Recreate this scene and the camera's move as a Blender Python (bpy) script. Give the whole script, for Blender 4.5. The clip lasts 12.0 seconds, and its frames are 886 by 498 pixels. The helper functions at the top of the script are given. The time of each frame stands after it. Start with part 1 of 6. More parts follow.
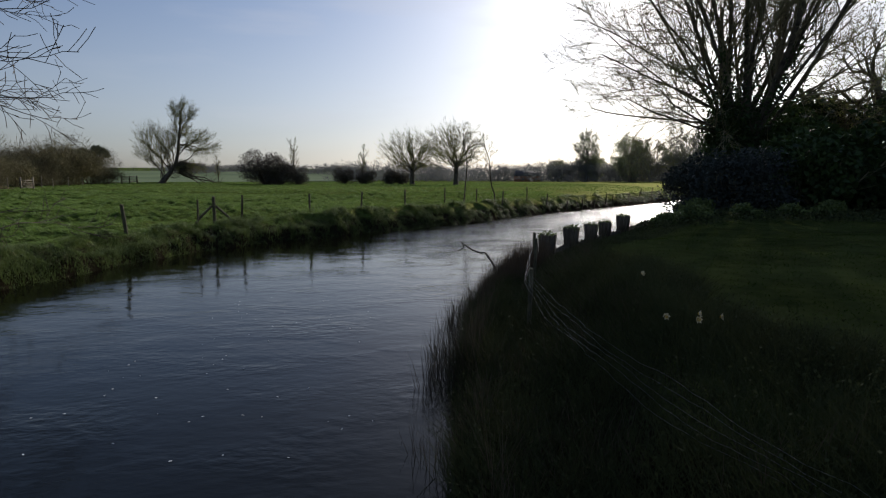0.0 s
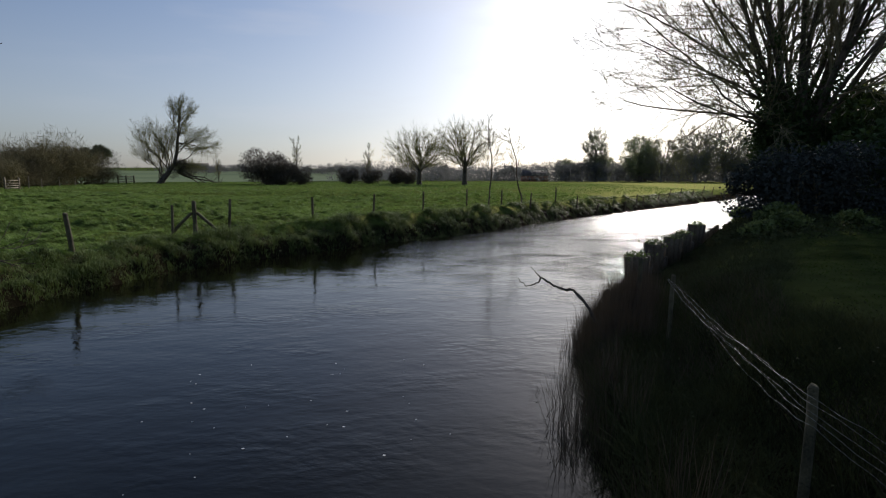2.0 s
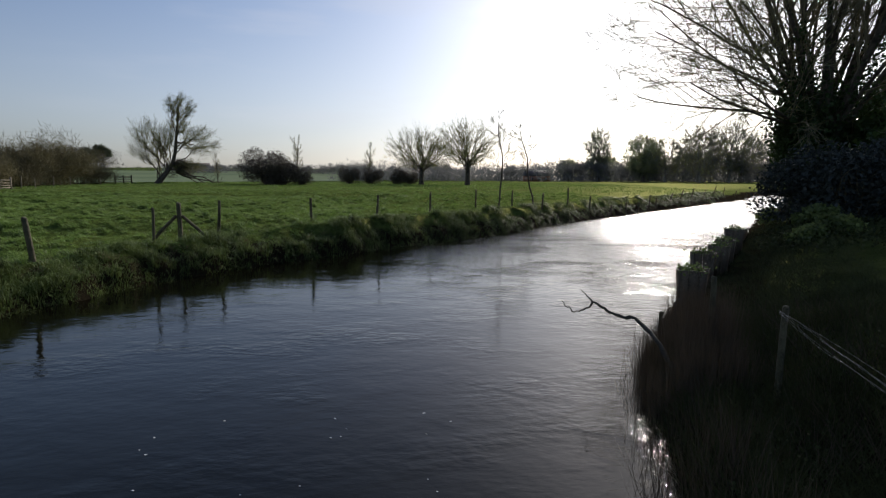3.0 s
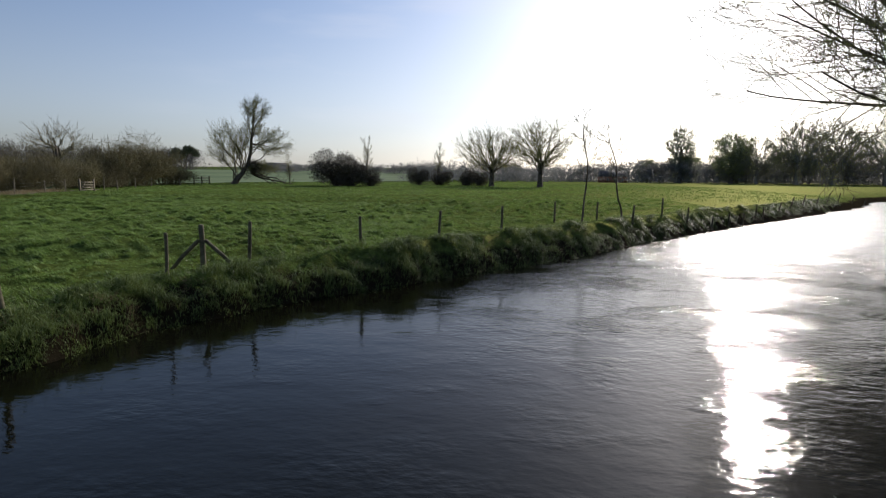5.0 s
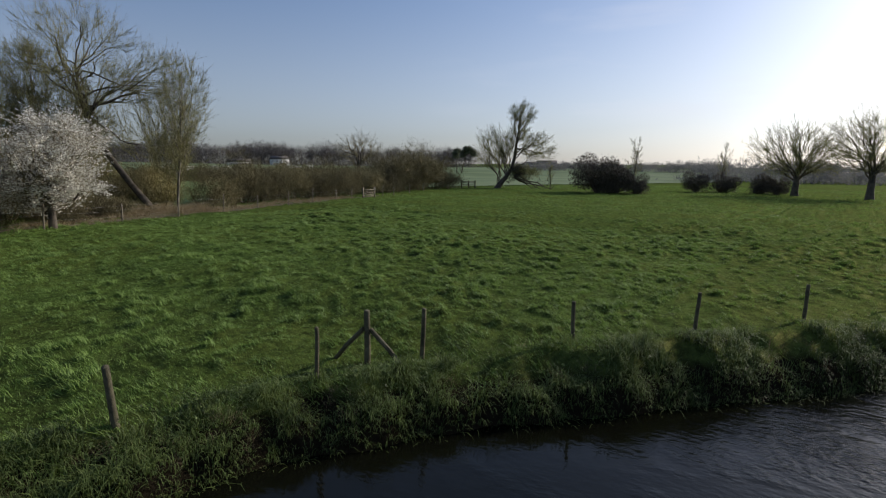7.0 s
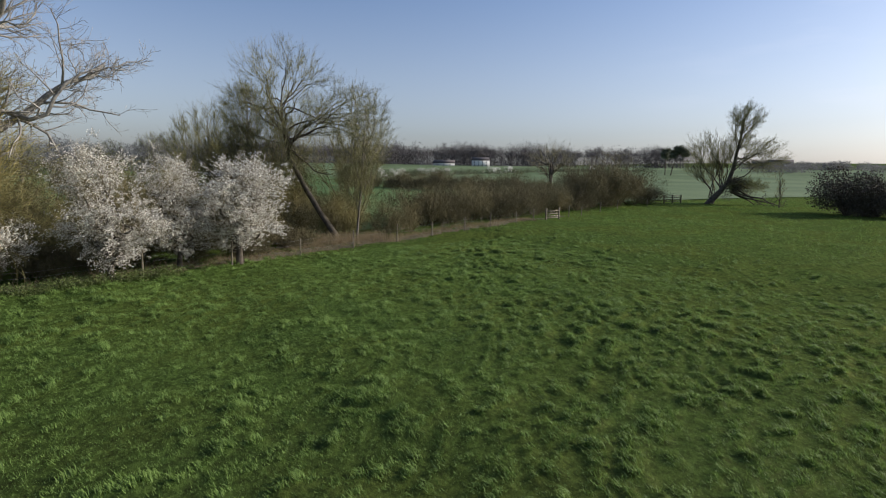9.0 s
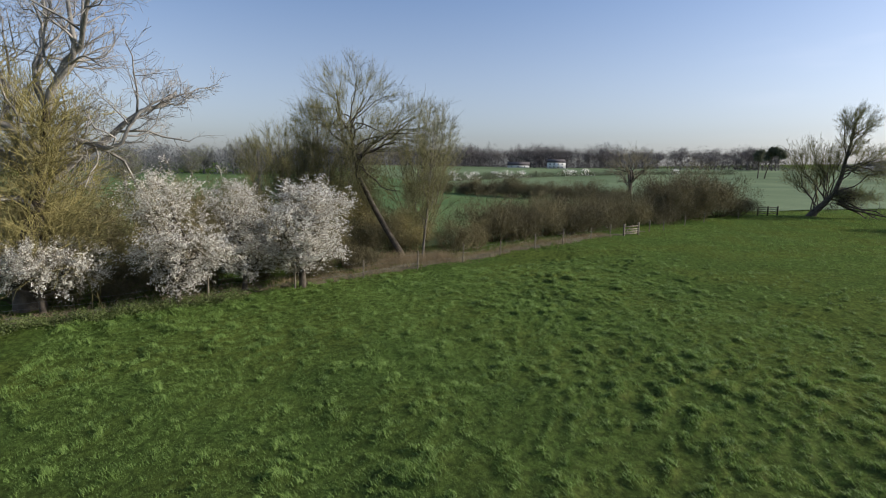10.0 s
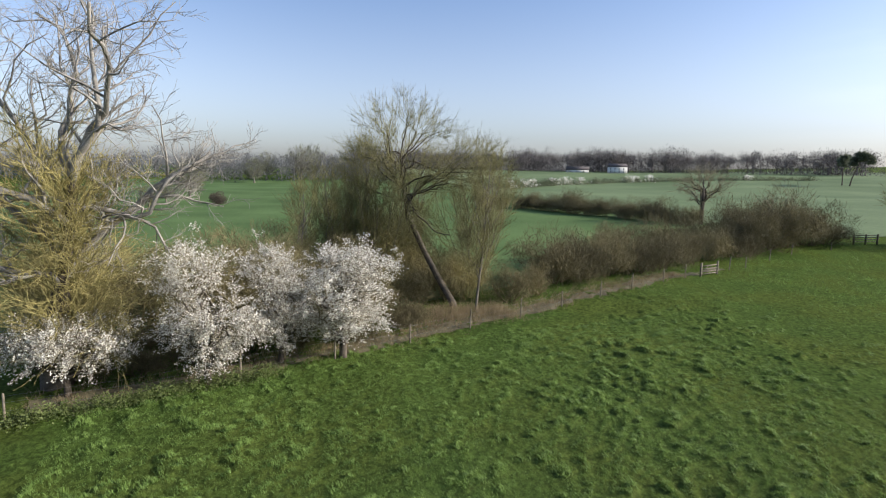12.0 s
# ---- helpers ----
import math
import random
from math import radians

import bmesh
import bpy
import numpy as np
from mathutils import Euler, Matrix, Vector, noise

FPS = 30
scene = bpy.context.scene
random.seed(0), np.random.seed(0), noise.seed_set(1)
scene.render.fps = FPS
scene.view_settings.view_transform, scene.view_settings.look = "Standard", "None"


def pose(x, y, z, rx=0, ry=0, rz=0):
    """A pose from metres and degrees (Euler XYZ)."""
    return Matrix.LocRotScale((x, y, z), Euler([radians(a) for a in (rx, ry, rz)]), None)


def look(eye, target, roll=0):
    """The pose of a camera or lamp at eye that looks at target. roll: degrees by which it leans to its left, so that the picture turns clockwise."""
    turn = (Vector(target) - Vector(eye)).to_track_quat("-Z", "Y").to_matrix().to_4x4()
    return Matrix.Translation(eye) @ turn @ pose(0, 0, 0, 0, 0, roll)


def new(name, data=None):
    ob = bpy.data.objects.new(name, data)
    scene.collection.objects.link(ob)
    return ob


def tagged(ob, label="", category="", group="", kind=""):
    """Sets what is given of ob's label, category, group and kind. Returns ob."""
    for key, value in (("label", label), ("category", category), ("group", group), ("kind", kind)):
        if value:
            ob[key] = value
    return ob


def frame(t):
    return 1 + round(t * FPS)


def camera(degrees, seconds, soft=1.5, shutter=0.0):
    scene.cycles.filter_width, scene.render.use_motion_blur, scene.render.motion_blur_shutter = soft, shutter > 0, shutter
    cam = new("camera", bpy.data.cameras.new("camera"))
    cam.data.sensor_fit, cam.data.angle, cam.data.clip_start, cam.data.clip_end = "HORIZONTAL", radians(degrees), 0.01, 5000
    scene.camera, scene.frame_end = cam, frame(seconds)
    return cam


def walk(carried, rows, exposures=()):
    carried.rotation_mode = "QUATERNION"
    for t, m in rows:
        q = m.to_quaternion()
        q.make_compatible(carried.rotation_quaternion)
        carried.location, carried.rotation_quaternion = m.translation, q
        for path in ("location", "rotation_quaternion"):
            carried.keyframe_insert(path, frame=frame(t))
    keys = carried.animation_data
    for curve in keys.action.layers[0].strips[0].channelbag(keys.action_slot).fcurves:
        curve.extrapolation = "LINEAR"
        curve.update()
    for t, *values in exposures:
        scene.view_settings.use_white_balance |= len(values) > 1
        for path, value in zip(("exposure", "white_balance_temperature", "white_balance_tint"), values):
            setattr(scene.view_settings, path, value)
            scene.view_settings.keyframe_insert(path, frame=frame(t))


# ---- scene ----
cam = camera(79.4, 12.0, soft=1.15)
METRES, EYE, TILT, LEAN, TURN = 30.0, 2.0, -7.3, 0.0, 0.0
ROWS = [
    (0.0, 0.0, 0.0, 0.0, 0.0, 0.0, -0.0),
    (0.5, -0.0089, 0.0391, 0.0056, 0.1, -0.0, -0.01),
    (1.0, -0.0182, 0.0799, 0.0119, 0.21, -0.03, -0.01),
    (1.5, -0.0282, 0.1189, 0.0167, 0.31, -0.02, -0.05),
    (2.0, -0.0378, 0.1556, 0.021, 0.37, -0.02, -0.04),
    (2.5, -0.0454, 0.1895, 0.0249, 0.42, -0.02, -0.06),
    (4.5, -0.0575, 0.3127, 0.048, 2.5, -0.01, -0.36),
    (5.0, -0.0582, 0.3476, 0.0633, 7.82, -0.18, -1.26),
    (5.5, -0.058, 0.3869, 0.0788, 15.11, -0.49, -2.38),
    (6.0, -0.0591, 0.4271, 0.0971, 22.47, -1.01, -3.48),
    (6.5, -0.0616, 0.4672, 0.1188, 29.35, -1.53, -4.26),
    (7.0, -0.0692, 0.5076, 0.1454, 35.69, -2.12, -5.03),
    (7.5, -0.0795, 0.5479, 0.173, 41.81, -2.79, -5.68),
    (9.5, -0.152, 0.6695, 0.284, 60.94, -5.03, -7.29),
    (10.0, -0.1794, 0.6874, 0.3096, 64.71, -5.46, -7.49),
    (10.5, -0.2089, 0.701, 0.335, 67.51, -5.8, -7.63),
    (11.0, -0.2406, 0.7122, 0.3629, 69.28, -5.97, -7.7),
    (11.5, -0.2756, 0.722, 0.3941, 70.15, -6.03, -7.69),
    (12.0, -0.3138, 0.7309, 0.4287, 70.73, -6.11, -7.71),
]
# seconds, stops, kelvin, tint: the camera opens up as it turns away from the sun
EXPOSURES = [(0.0, -0.4, 6350, 13), (2.5, -0.3, 6350, 13), (4.5, 0.0, 6350, 13), (7.0, -0.05, 6300, 14), (9.5, 0.3, 6250, 15), (11.0, 0.53, 6250, 15), (12.0, 0.76, 6250, 15)]
walk(cam, [(t, pose(0, 0, EYE, TILT, LEAN, TURN) @ pose(METRES * x, METRES * y, METRES * z, 90 + pitch, roll, yaw)) for t, x, y, z, yaw, pitch, roll in ROWS], EXPOSURES)

# ---------- world, sun ----------
SUN_AZ, SUN_EL = 23.2, 24.4
sun_dir = Vector((math.sin(radians(SUN_AZ)) * math.cos(radians(SUN_EL)), math.cos(radians(SUN_AZ)) * math.cos(radians(SUN_EL)), math.sin(radians(SUN_EL))))
world = bpy.data.worlds.new("sky")
scene.world = world
world.use_nodes = True
wn, wl = world.node_tree.nodes, world.node_tree.links
wn.clear()
w_out, w_bg, w_sky = wn.new("ShaderNodeOutputWorld"), wn.new("ShaderNodeBackground"), wn.new("ShaderNodeTexSky")
w_sky.sky_type, w_sky.sun_disc = "NISHITA", False
w_sky.sun_elevation, w_sky.sun_rotation = radians(SUN_EL), radians(SUN_AZ)
w_sky.air_density, w_sky.dust_density, w_sky.ozone_density = 1.0, 1.6, 3.0
w_bg.inputs["Strength"].default_value = 0.11
# thin streaks of high cloud
w_geo, w_map, w_noise, w_ramp, w_mix = (wn.new("ShaderNodeTexCoord"), wn.new("ShaderNodeMapping"), wn.new("ShaderNodeTexNoise"), wn.new("ShaderNodeValToRGB"), wn.new("ShaderNodeMixRGB"))
w_map.inputs["Scale"].default_value = (1.6, 1.6, 9.0)
w_noise.inputs["Scale"].default_value, w_noise.inputs["Detail"].default_value = 2.2, 6.0
w_ramp.color_ramp.elements[0].position, w_ramp.color_ramp.elements[1].position = 0.54, 0.78
w_ramp.color_ramp.elements[1].color = (0.3, 0.3, 0.3, 1)
w_mix.blend_type = "MIX"
w_mix.inputs["Color2"].default_value = (7.5, 7.6, 8.0, 1)
wl.new(w_geo.outputs["Generated"], w_map.inputs["Vector"])
wl.new(w_map.outputs["Vector"], w_noise.inputs["Vector"])
wl.new(w_noise.outputs["Fac"], w_ramp.inputs["Fac"])
# the streaks lie on the sunny side of the sky only
w_side, w_part, w_fac = wn.new("ShaderNodeVectorMath"), wn.new("ShaderNodeMapRange"), wn.new("ShaderNodeMath")
w_side.operation, w_fac.operation = "DOT_PRODUCT", "MULTIPLY"
w_side.inputs[1].default_value = (math.sin(radians(SUN_AZ)), math.cos(radians(SUN_AZ)), 0.0)
w_part.inputs["From Min"].default_value, w_part.inputs["From Max"].default_value = 0.45, 0.8
wl.new(w_geo.outputs["Generated"], w_side.inputs[0])
wl.new(w_side.outputs["Value"], w_part.inputs["Value"])
wl.new(w_ramp.outputs["Color"], w_fac.inputs[0])
wl.new(w_part.outputs["Result"], w_fac.inputs[1])
wl.new(w_fac.outputs[0], w_mix.inputs["Fac"])
w_haze = wn.new("ShaderNodeHueSaturation")
w_sep, w_low = wn.new("ShaderNodeSeparateXYZ"), wn.new("ShaderNodeMapRange")
wl.new(w_geo.outputs["Generated"], w_sep.inputs[0])
w_low.inputs["From Min"].default_value, w_low.inputs["From Max"].default_value = 0.0, 0.3
w_low.inputs["To Min"].default_value, w_low.inputs["To Max"].default_value = 0.48, 0.92
wl.new(w_sep.outputs["Z"], w_low.inputs["Value"])
wl.new(w_low.outputs["Result"], w_haze.inputs["Saturation"])
w_tint = wn.new("ShaderNodeMixRGB")
w_tint.blend_type = "MULTIPLY"
w_tint.inputs["Fac"].default_value, w_tint.inputs["Color2"].default_value = 1.0, (0.955, 1.0, 1.06, 1)
wl.new(w_sky.outputs["Color"], w_tint.inputs["Color1"])
wl.new(w_tint.outputs["Color"], w_haze.inputs["Color"])
wl.new(w_haze.outputs["Color"], w_mix.inputs["Color1"])
wl.new(w_mix.outputs["Color"], w_bg.inputs["Color"])
wl.new(w_bg.outputs["Background"], w_out.inputs["Surface"])

sun_data = bpy.data.lights.new("sun", "SUN")
sun_data.energy, sun_data.angle, sun_data.color = 4.0, radians(0.55), (1.0, 0.93, 0.82)
sun = new("sun", sun_data)
sun.matrix_world = look(sun_dir * 200, (0, 0, 0))


# ---------- materials ----------
def material(name, dark, light, scale=3.0, rough=0.8, bump=0.3, fine=40.0, metal=0.0, through_light=0.0, island=0.0, spec=0.3, mid=None):
    """Two-scale noise between two colours, with bump; through_light adds translucency for leaves; island varies pieces."""
    m = bpy.data.materials.new(name)
    m.use_nodes = True
    n, l = m.node_tree.nodes, m.node_tree.links
    b, out = n["Principled BSDF"], n["Material Output"]
    tc = n.new("ShaderNodeNewGeometry")
    big, small = n.new("ShaderNodeTexNoise"), n.new("ShaderNodeTexNoise")
    big.inputs["Scale"].default_value, big.inputs["Detail"].default_value = scale, 5.0
    small.inputs["Scale"].default_value, small.inputs["Detail"].default_value = fine, 4.0
    for t in (big, small):
        l.new(tc.outputs["Position"], t.inputs["Vector"])
    add = n.new("ShaderNodeMath")
    add.operation = "MULTIPLY_ADD"
    l.new(small.outputs["Fac"], add.inputs[0])
    add.inputs[1].default_value = 0.5
    l.new(big.outputs["Fac"], add.inputs[2])
    fac = add.outputs[0]
    if island:
        add2 = n.new("ShaderNodeMath")
        add2.operation = "MULTIPLY_ADD"
        l.new(tc.outputs["Random Per Island"], add2.inputs[0])
        add2.inputs[1].default_value = island
        l.new(fac, add2.inputs[2])
        fac = add2.outputs[0]
    ramp = n.new("ShaderNodeValToRGB")
    lo = 0.5 + island * 0.2
    ramp.color_ramp.elements[0].position, ramp.color_ramp.elements[1].position = lo, lo + 0.45 + island * 0.5
    ramp.color_ramp.elements[0].color, ramp.color_ramp.elements[1].color = (*dark, 1), (*light, 1)
    if mid:
        e = ramp.color_ramp.elements.new(lo + 0.2)
        e.color = (*mid, 1)
    l.new(fac, ramp.inputs["Fac"])
    l.new(ramp.outputs["Color"], b.inputs["Base Color"])
    b.inputs["Roughness"].default_value, b.inputs["Metallic"].default_value = rough, metal
    b.inputs["Specular IOR Level"].default_value = spec
    if bump:
        bp = n.new("ShaderNodeBump")
        bp.inputs["Strength"].default_value, bp.inputs["Distance"].default_value = bump, 0.03
        l.new(small.outputs["Fac"], bp.inputs["Height"])
        l.new(bp.outputs["Normal"], b.inputs["Normal"])
    if through_light:
        tr, mx = n.new("ShaderNodeBsdfTranslucent"), n.new("ShaderNodeMixShader")
        l.new(ramp.outputs["Color"], tr.inputs["Color"])
        mx.inputs["Fac"].default_value = through_light
        l.new(b.outputs["BSDF"], mx.inputs[1])
        l.new(tr.outputs["BSDF"], mx.inputs[2])
        l.new(mx.outputs["Shader"], out.inputs["Surface"])
    return m


M_GRASS = material("meadow_grass", (0.02, 0.036, 0.006), (0.10, 0.15, 0.026), 0.9, 0.95, 1.0, 7.0, spec=0.1, mid=(0.055, 0.09, 0.014))
def bare_banks(m, soil_dark, soil_light):
    """Bare wet soil below the lip of the banks and on steep faces."""
    n, l = m.node_tree.nodes, m.node_tree.links
    b = n["Principled BSDF"]
    grass = b.inputs["Base Color"].links[0].from_socket
    g, sp, nz = n.new("ShaderNodeNewGeometry"), n.new("ShaderNodeSeparateXYZ"), n.new("ShaderNodeTexNoise")
    nz.inputs["Scale"].default_value, nz.inputs["Detail"].default_value = 3.0, 5.0
    l.new(g.outputs["Position"], sp.inputs[0])
    l.new(g.outputs["Position"], nz.inputs["Vector"])
    soil = n.new("ShaderNodeMixRGB")
    soil.inputs["Color1"].default_value, soil.inputs["Color2"].default_value = (*soil_dark, 1), (*soil_light, 1)
    l.new(nz.outputs["Fac"], soil.inputs["Fac"])
    jit, edge = n.new("ShaderNodeMath"), n.new("ShaderNodeMapRange")
    jit.operation = "MULTIPLY_ADD"
    l.new(nz.outputs["Fac"], jit.inputs[0])
    jit.inputs[1].default_value = 0.35
    l.new(sp.outputs["Z"], jit.inputs[2])
    edge.label = "grown over"
    edge.inputs["From Min"].default_value, edge.inputs["From Max"].default_value = 0.02, 0.22
    l.new(jit.outputs[0], edge.inputs["Value"])
    mix = n.new("ShaderNodeMixRGB")
    l.new(edge.outputs["Result"], mix.inputs["Fac"])
    l.new(soil.outputs["Color"], mix.inputs["Color1"])
    l.new(grass, mix.inputs["Color2"])
    l.new(mix.outputs["Color"], b.inputs["Base Color"])


def mottle(m):
    """Grass as mottled tufts: half-metre patches of colour and a deep soft relief."""
    n, l = m.node_tree.nodes, m.node_tree.links
    b = n["Principled BSDF"]
    g, a, c = n.new("ShaderNodeNewGeometry"), n.new("ShaderNodeTexNoise"), n.new("ShaderNodeTexNoise")
    a.inputs["Scale"].default_value, a.inputs["Detail"].default_value, a.inputs["Roughness"].default_value = 4.2, 8.0, 0.78
    c.inputs["Scale"].default_value, c.inputs["Detail"].default_value = 0.14, 3.0
    l.new(g.outputs["Position"], a.inputs["Vector"])
    l.new(g.outputs["Position"], c.inputs["Vector"])
    r, s = n.new("ShaderNodeValToRGB"), n.new("ShaderNodeValToRGB")
    r.color_ramp.elements[0].position, r.color_ramp.elements[1].position = 0.39, 0.63
    r.color_ramp.elements[0].color, r.color_ramp.elements[1].color = (0.024, 0.045, 0.010, 1), (0.110, 0.172, 0.037, 1)
    s.color_ramp.elements[0].position, s.color_ramp.elements[1].position = 0.42, 0.62
    s.color_ramp.elements[0].color, s.color_ramp.elements[1].color = (0.92, 1.0, 0.92, 1), (1.14, 1.02, 0.88, 1)
    mul = n.new("ShaderNodeMixRGB")
    mul.blend_type = "MULTIPLY"
    mul.inputs["Fac"].default_value = 1.0
    l.new(a.outputs["Fac"], r.inputs["Fac"])
    l.new(c.outputs["Fac"], s.inputs["Fac"])
    l.new(r.outputs["Color"], mul.inputs["Color1"])
    l.new(s.outputs["Color"], mul.inputs["Color2"])
    l.new(mul.outputs["Color"], b.inputs["Base Color"])
    bp = n.new("ShaderNodeBump")
    bp.inputs["Strength"].default_value, bp.inputs["Distance"].default_value = 1.0, 0.28
    l.new(a.outputs["Fac"], bp.inputs["Height"])
    l.new(bp.outputs["Normal"], b.inputs["Normal"])


mottle(M_GRASS)


def blade_gloss(m, share, colour, rough):
    """The green shine of a mass of blades seen against the light."""
    n, l = m.node_tree.nodes, m.node_tree.links
    b, out = n["Principled BSDF"], n["Material Output"]
    g, mx = n.new("ShaderNodeBsdfGlossy"), n.new("ShaderNodeMixShader")
    g.inputs["Color"].default_value, g.inputs["Roughness"].default_value = (*colour, 1), rough
    part_, = [k for k in n if k.label == "grown over"]
    amount = n.new("ShaderNodeMath")
    amount.operation = "MULTIPLY"
    amount.inputs[1].default_value = share
    l.new(part_.outputs["Result"], amount.inputs[0])
    l.new(amount.outputs[0], mx.inputs["Fac"])
    l.new(b.outputs["BSDF"], mx.inputs[1])
    l.new(g.outputs["BSDF"], mx.inputs[2])
    l.new(mx.outputs["Shader"], out.inputs["Surface"])
    b.inputs["Specular IOR Level"].default_value = 0.0


bare_banks(M_GRASS, (0.012, 0.010, 0.006), (0.045, 0.036, 0.022))
blade_gloss(M_GRASS, 0.075, (0.44, 0.43, 0.17), 0.58)
# lawn and its blades: grass darkened so that the colour carries the shade
M_LAWN = material("lawn_dark_for_shade", (0.024, 0.032, 0.010), (0.062, 0.074, 0.024), 0.5, 0.9, 0.0, 3.0, island=0.0, spec=0.0)
M_LAWN_BLADE = material("lawn_blades_dark_for_shade", (0.022, 0.035, 0.008), (0.055, 0.08, 0.018), 0.5, 0.9, 0.0, 3.0, through_light=0.5, island=0.2, spec=0.0)
# darker copy of the weeds: the garden bank's shade is put into the colour
M_SHADE = material("weeds_dark_for_shade", (0.014, 0.019, 0.008), (0.066, 0.074, 0.03), 0.8, 0.8, 0.0, 4.0, through_light=0.2, island=0.35, spec=0.06)
M_BLADE = material("grass_blades", (0.030, 0.068, 0.012), (0.185, 0.285, 0.06), 0.5, 0.6, 0.0, 3.0, through_light=0.36, island=0.6, spec=0.26)
M_TUFT = material("bank_tufts", (0.022, 0.038, 0.01), (0.15, 0.20, 0.055), 0.8, 0.6, 0.0, 4.0, through_light=0.28, island=0.4)
M_WEED = material("bank_weeds", (0.045, 0.06, 0.02), (0.16, 0.20, 0.06), 0.8, 0.6, 0.0, 4.0, through_light=0.35, island=0.35)
M_DRY = material("dry_stalks", (0.08, 0.06, 0.03), (0.30, 0.235, 0.13), 0.8, 0.8, 0.0, 5.0, through_light=0.2, island=0.4)
# dead brown, darkened further to carry the garden bank's shade
M_REED = material("dead_reeds", (0.025, 0.018, 0.012), (0.10, 0.075, 0.048), 0.8, 0.8, 0.0, 5.0, through_light=0.15, island=0.4)
M_POST = material("weathered_post_wood", (0.042, 0.038, 0.021), (0.16, 0.14, 0.08), 4.0, 0.85, 0.6, 60.0)
M_PASTURE = material("grazed_pasture", (0.058, 0.10, 0.032), (0.115, 0.178, 0.062), 0.05, 0.9, 0.6, 2.2, spec=0.05)
M_CROP = material("young_crop", (0.082, 0.122, 0.05), (0.16, 0.212, 0.10), 0.02, 0.9, 0.5, 1.5, spec=0.1)
M_THORN = material("dark_thorn_twigs", (0.035, 0.03, 0.022), (0.11, 0.09, 0.065), 0.25, 0.85, 0.0, 2.0, island=0.2)
# needle green lightened, with the haze of distance mixed into the colour
M_PINE = material("hazy_pine_needles", (0.05, 0.064, 0.042), (0.13, 0.15, 0.095), 0.3, 0.7, 0.0, 2.0, through_light=0.4, island=0.3)
M_SCRUB = material("olive_scrub_twigs", (0.085, 0.075, 0.03), (0.25, 0.21, 0.10), 0.25, 0.85, 0.0, 2.0, island=0.2)
M_COPPICE = material("olive_coppice_bark", (0.11, 0.095, 0.055), (0.30, 0.26, 0.16), 1.5, 0.85, 0.4, 12.0)
M_STAKE = material("pale_stake_wood", (0.11, 0.092, 0.064), (0.27, 0.23, 0.17), 4.0, 0.85, 0.5, 60.0)
M_BARK = material("grey_brown_bark", (0.035, 0.029, 0.021), (0.14, 0.115, 0.085), 2.0, 0.9, 0.8, 18.0)
M_PALE_BARK = material("pale_dead_bark", (0.085, 0.075, 0.058), (0.29, 0.26, 0.21), 1.2, 0.9, 0.8, 14.0)
M_DEAD_BARK = material("grey_dead_bark", (0.12, 0.11, 0.092), (0.40, 0.375, 0.32), 1.2, 0.9, 0.8, 14.0)
M_TWIG = material("twigs", (0.11, 0.092, 0.052), (0.28, 0.24, 0.14), 0.6, 0.8, 0.0, 4.0)
M_OLIVE_TWIG = material("olive_twigs", (0.10, 0.095, 0.04), (0.27, 0.25, 0.11), 0.6, 0.8, 0.0, 4.0, through_light=0.2)
M_HEDGE_TWIG = material("hedge_twigs", (0.056, 0.048, 0.024), (0.17, 0.148, 0.074), 0.25, 0.85, 0.0, 2.0, island=0.2, through_light=0.25)
M_WILLOW_TWIG = material("willow_shoots", (0.135, 0.115, 0.04), (0.36, 0.31, 0.115), 0.4, 0.7, 0.0, 3.0, island=0.2)
M_BUD = material("spring_buds", (0.13, 0.15, 0.035), (0.32, 0.34, 0.09), 0.5, 0.6, 0.0, 3.0, through_light=0.5, island=0.3)
M_LEAF = material("evergreen_leaves", (0.012, 0.022, 0.008), (0.05, 0.08, 0.022), 0.5, 0.45, 0.0, 4.0, through_light=0.15, island=0.35, spec=0.2)
M_BLUE_LEAF = material("blue_conifer_leaves", (0.016, 0.020, 0.016), (0.046, 0.054, 0.045), 0.7, 0.6, 0.0, 4.0, through_light=0.15, island=0.35)
# fresh leaf green, made paler in the colour for far-off haze
M_NEW_LEAF = material("hazy_fresh_willow_leaves", (0.16, 0.19, 0.085), (0.34, 0.38, 0.17), 0.2, 0.6, 0.0, 2.0, through_light=0.6, island=0.3)
M_BLOSSOM = material("white_blossom", (0.70, 0.665, 0.565), (0.92, 0.885, 0.795), 0.8, 0.7, 0.0, 6.0, through_light=0.42, island=0.3)
# distant crowns and twigs: aerial haze is painted in as paler, greyer base colours
M_FAR = material("far_wood_crowns", (0.085, 0.076, 0.072), (0.17, 0.152, 0.142), 0.06, 0.9, 0.0, 0.6, island=0.12, through_light=0.1)
M_FAR_HAZY = material("far_hazy_crowns", (0.11, 0.11, 0.105), (0.22, 0.22, 0.21), 0.06, 0.9, 0.0, 0.6, island=0.2, through_light=0.5)
M_FAR_TWIG = material("far_hazy_twigs", (0.16, 0.155, 0.14), (0.30, 0.29, 0.265), 0.1, 0.9, 0.0, 1.0, island=0.2, through_light=0.5)
M_FAR_GREEN = material("far_green_crowns", (0.07, 0.085, 0.05), (0.17, 0.19, 0.11), 0.03, 0.9, 0.0, 0.4, island=0.3, through_light=0.4)
M_TRACK = material("trodden_track", (0.055, 0.05, 0.026), (0.16, 0.14, 0.075), 0.7, 0.95, 0.8, 8.0)
M_WALL = material("white_render", (0.62, 0.60, 0.56), (0.80, 0.79, 0.75), 0.4, 0.9, 0.2, 6.0)
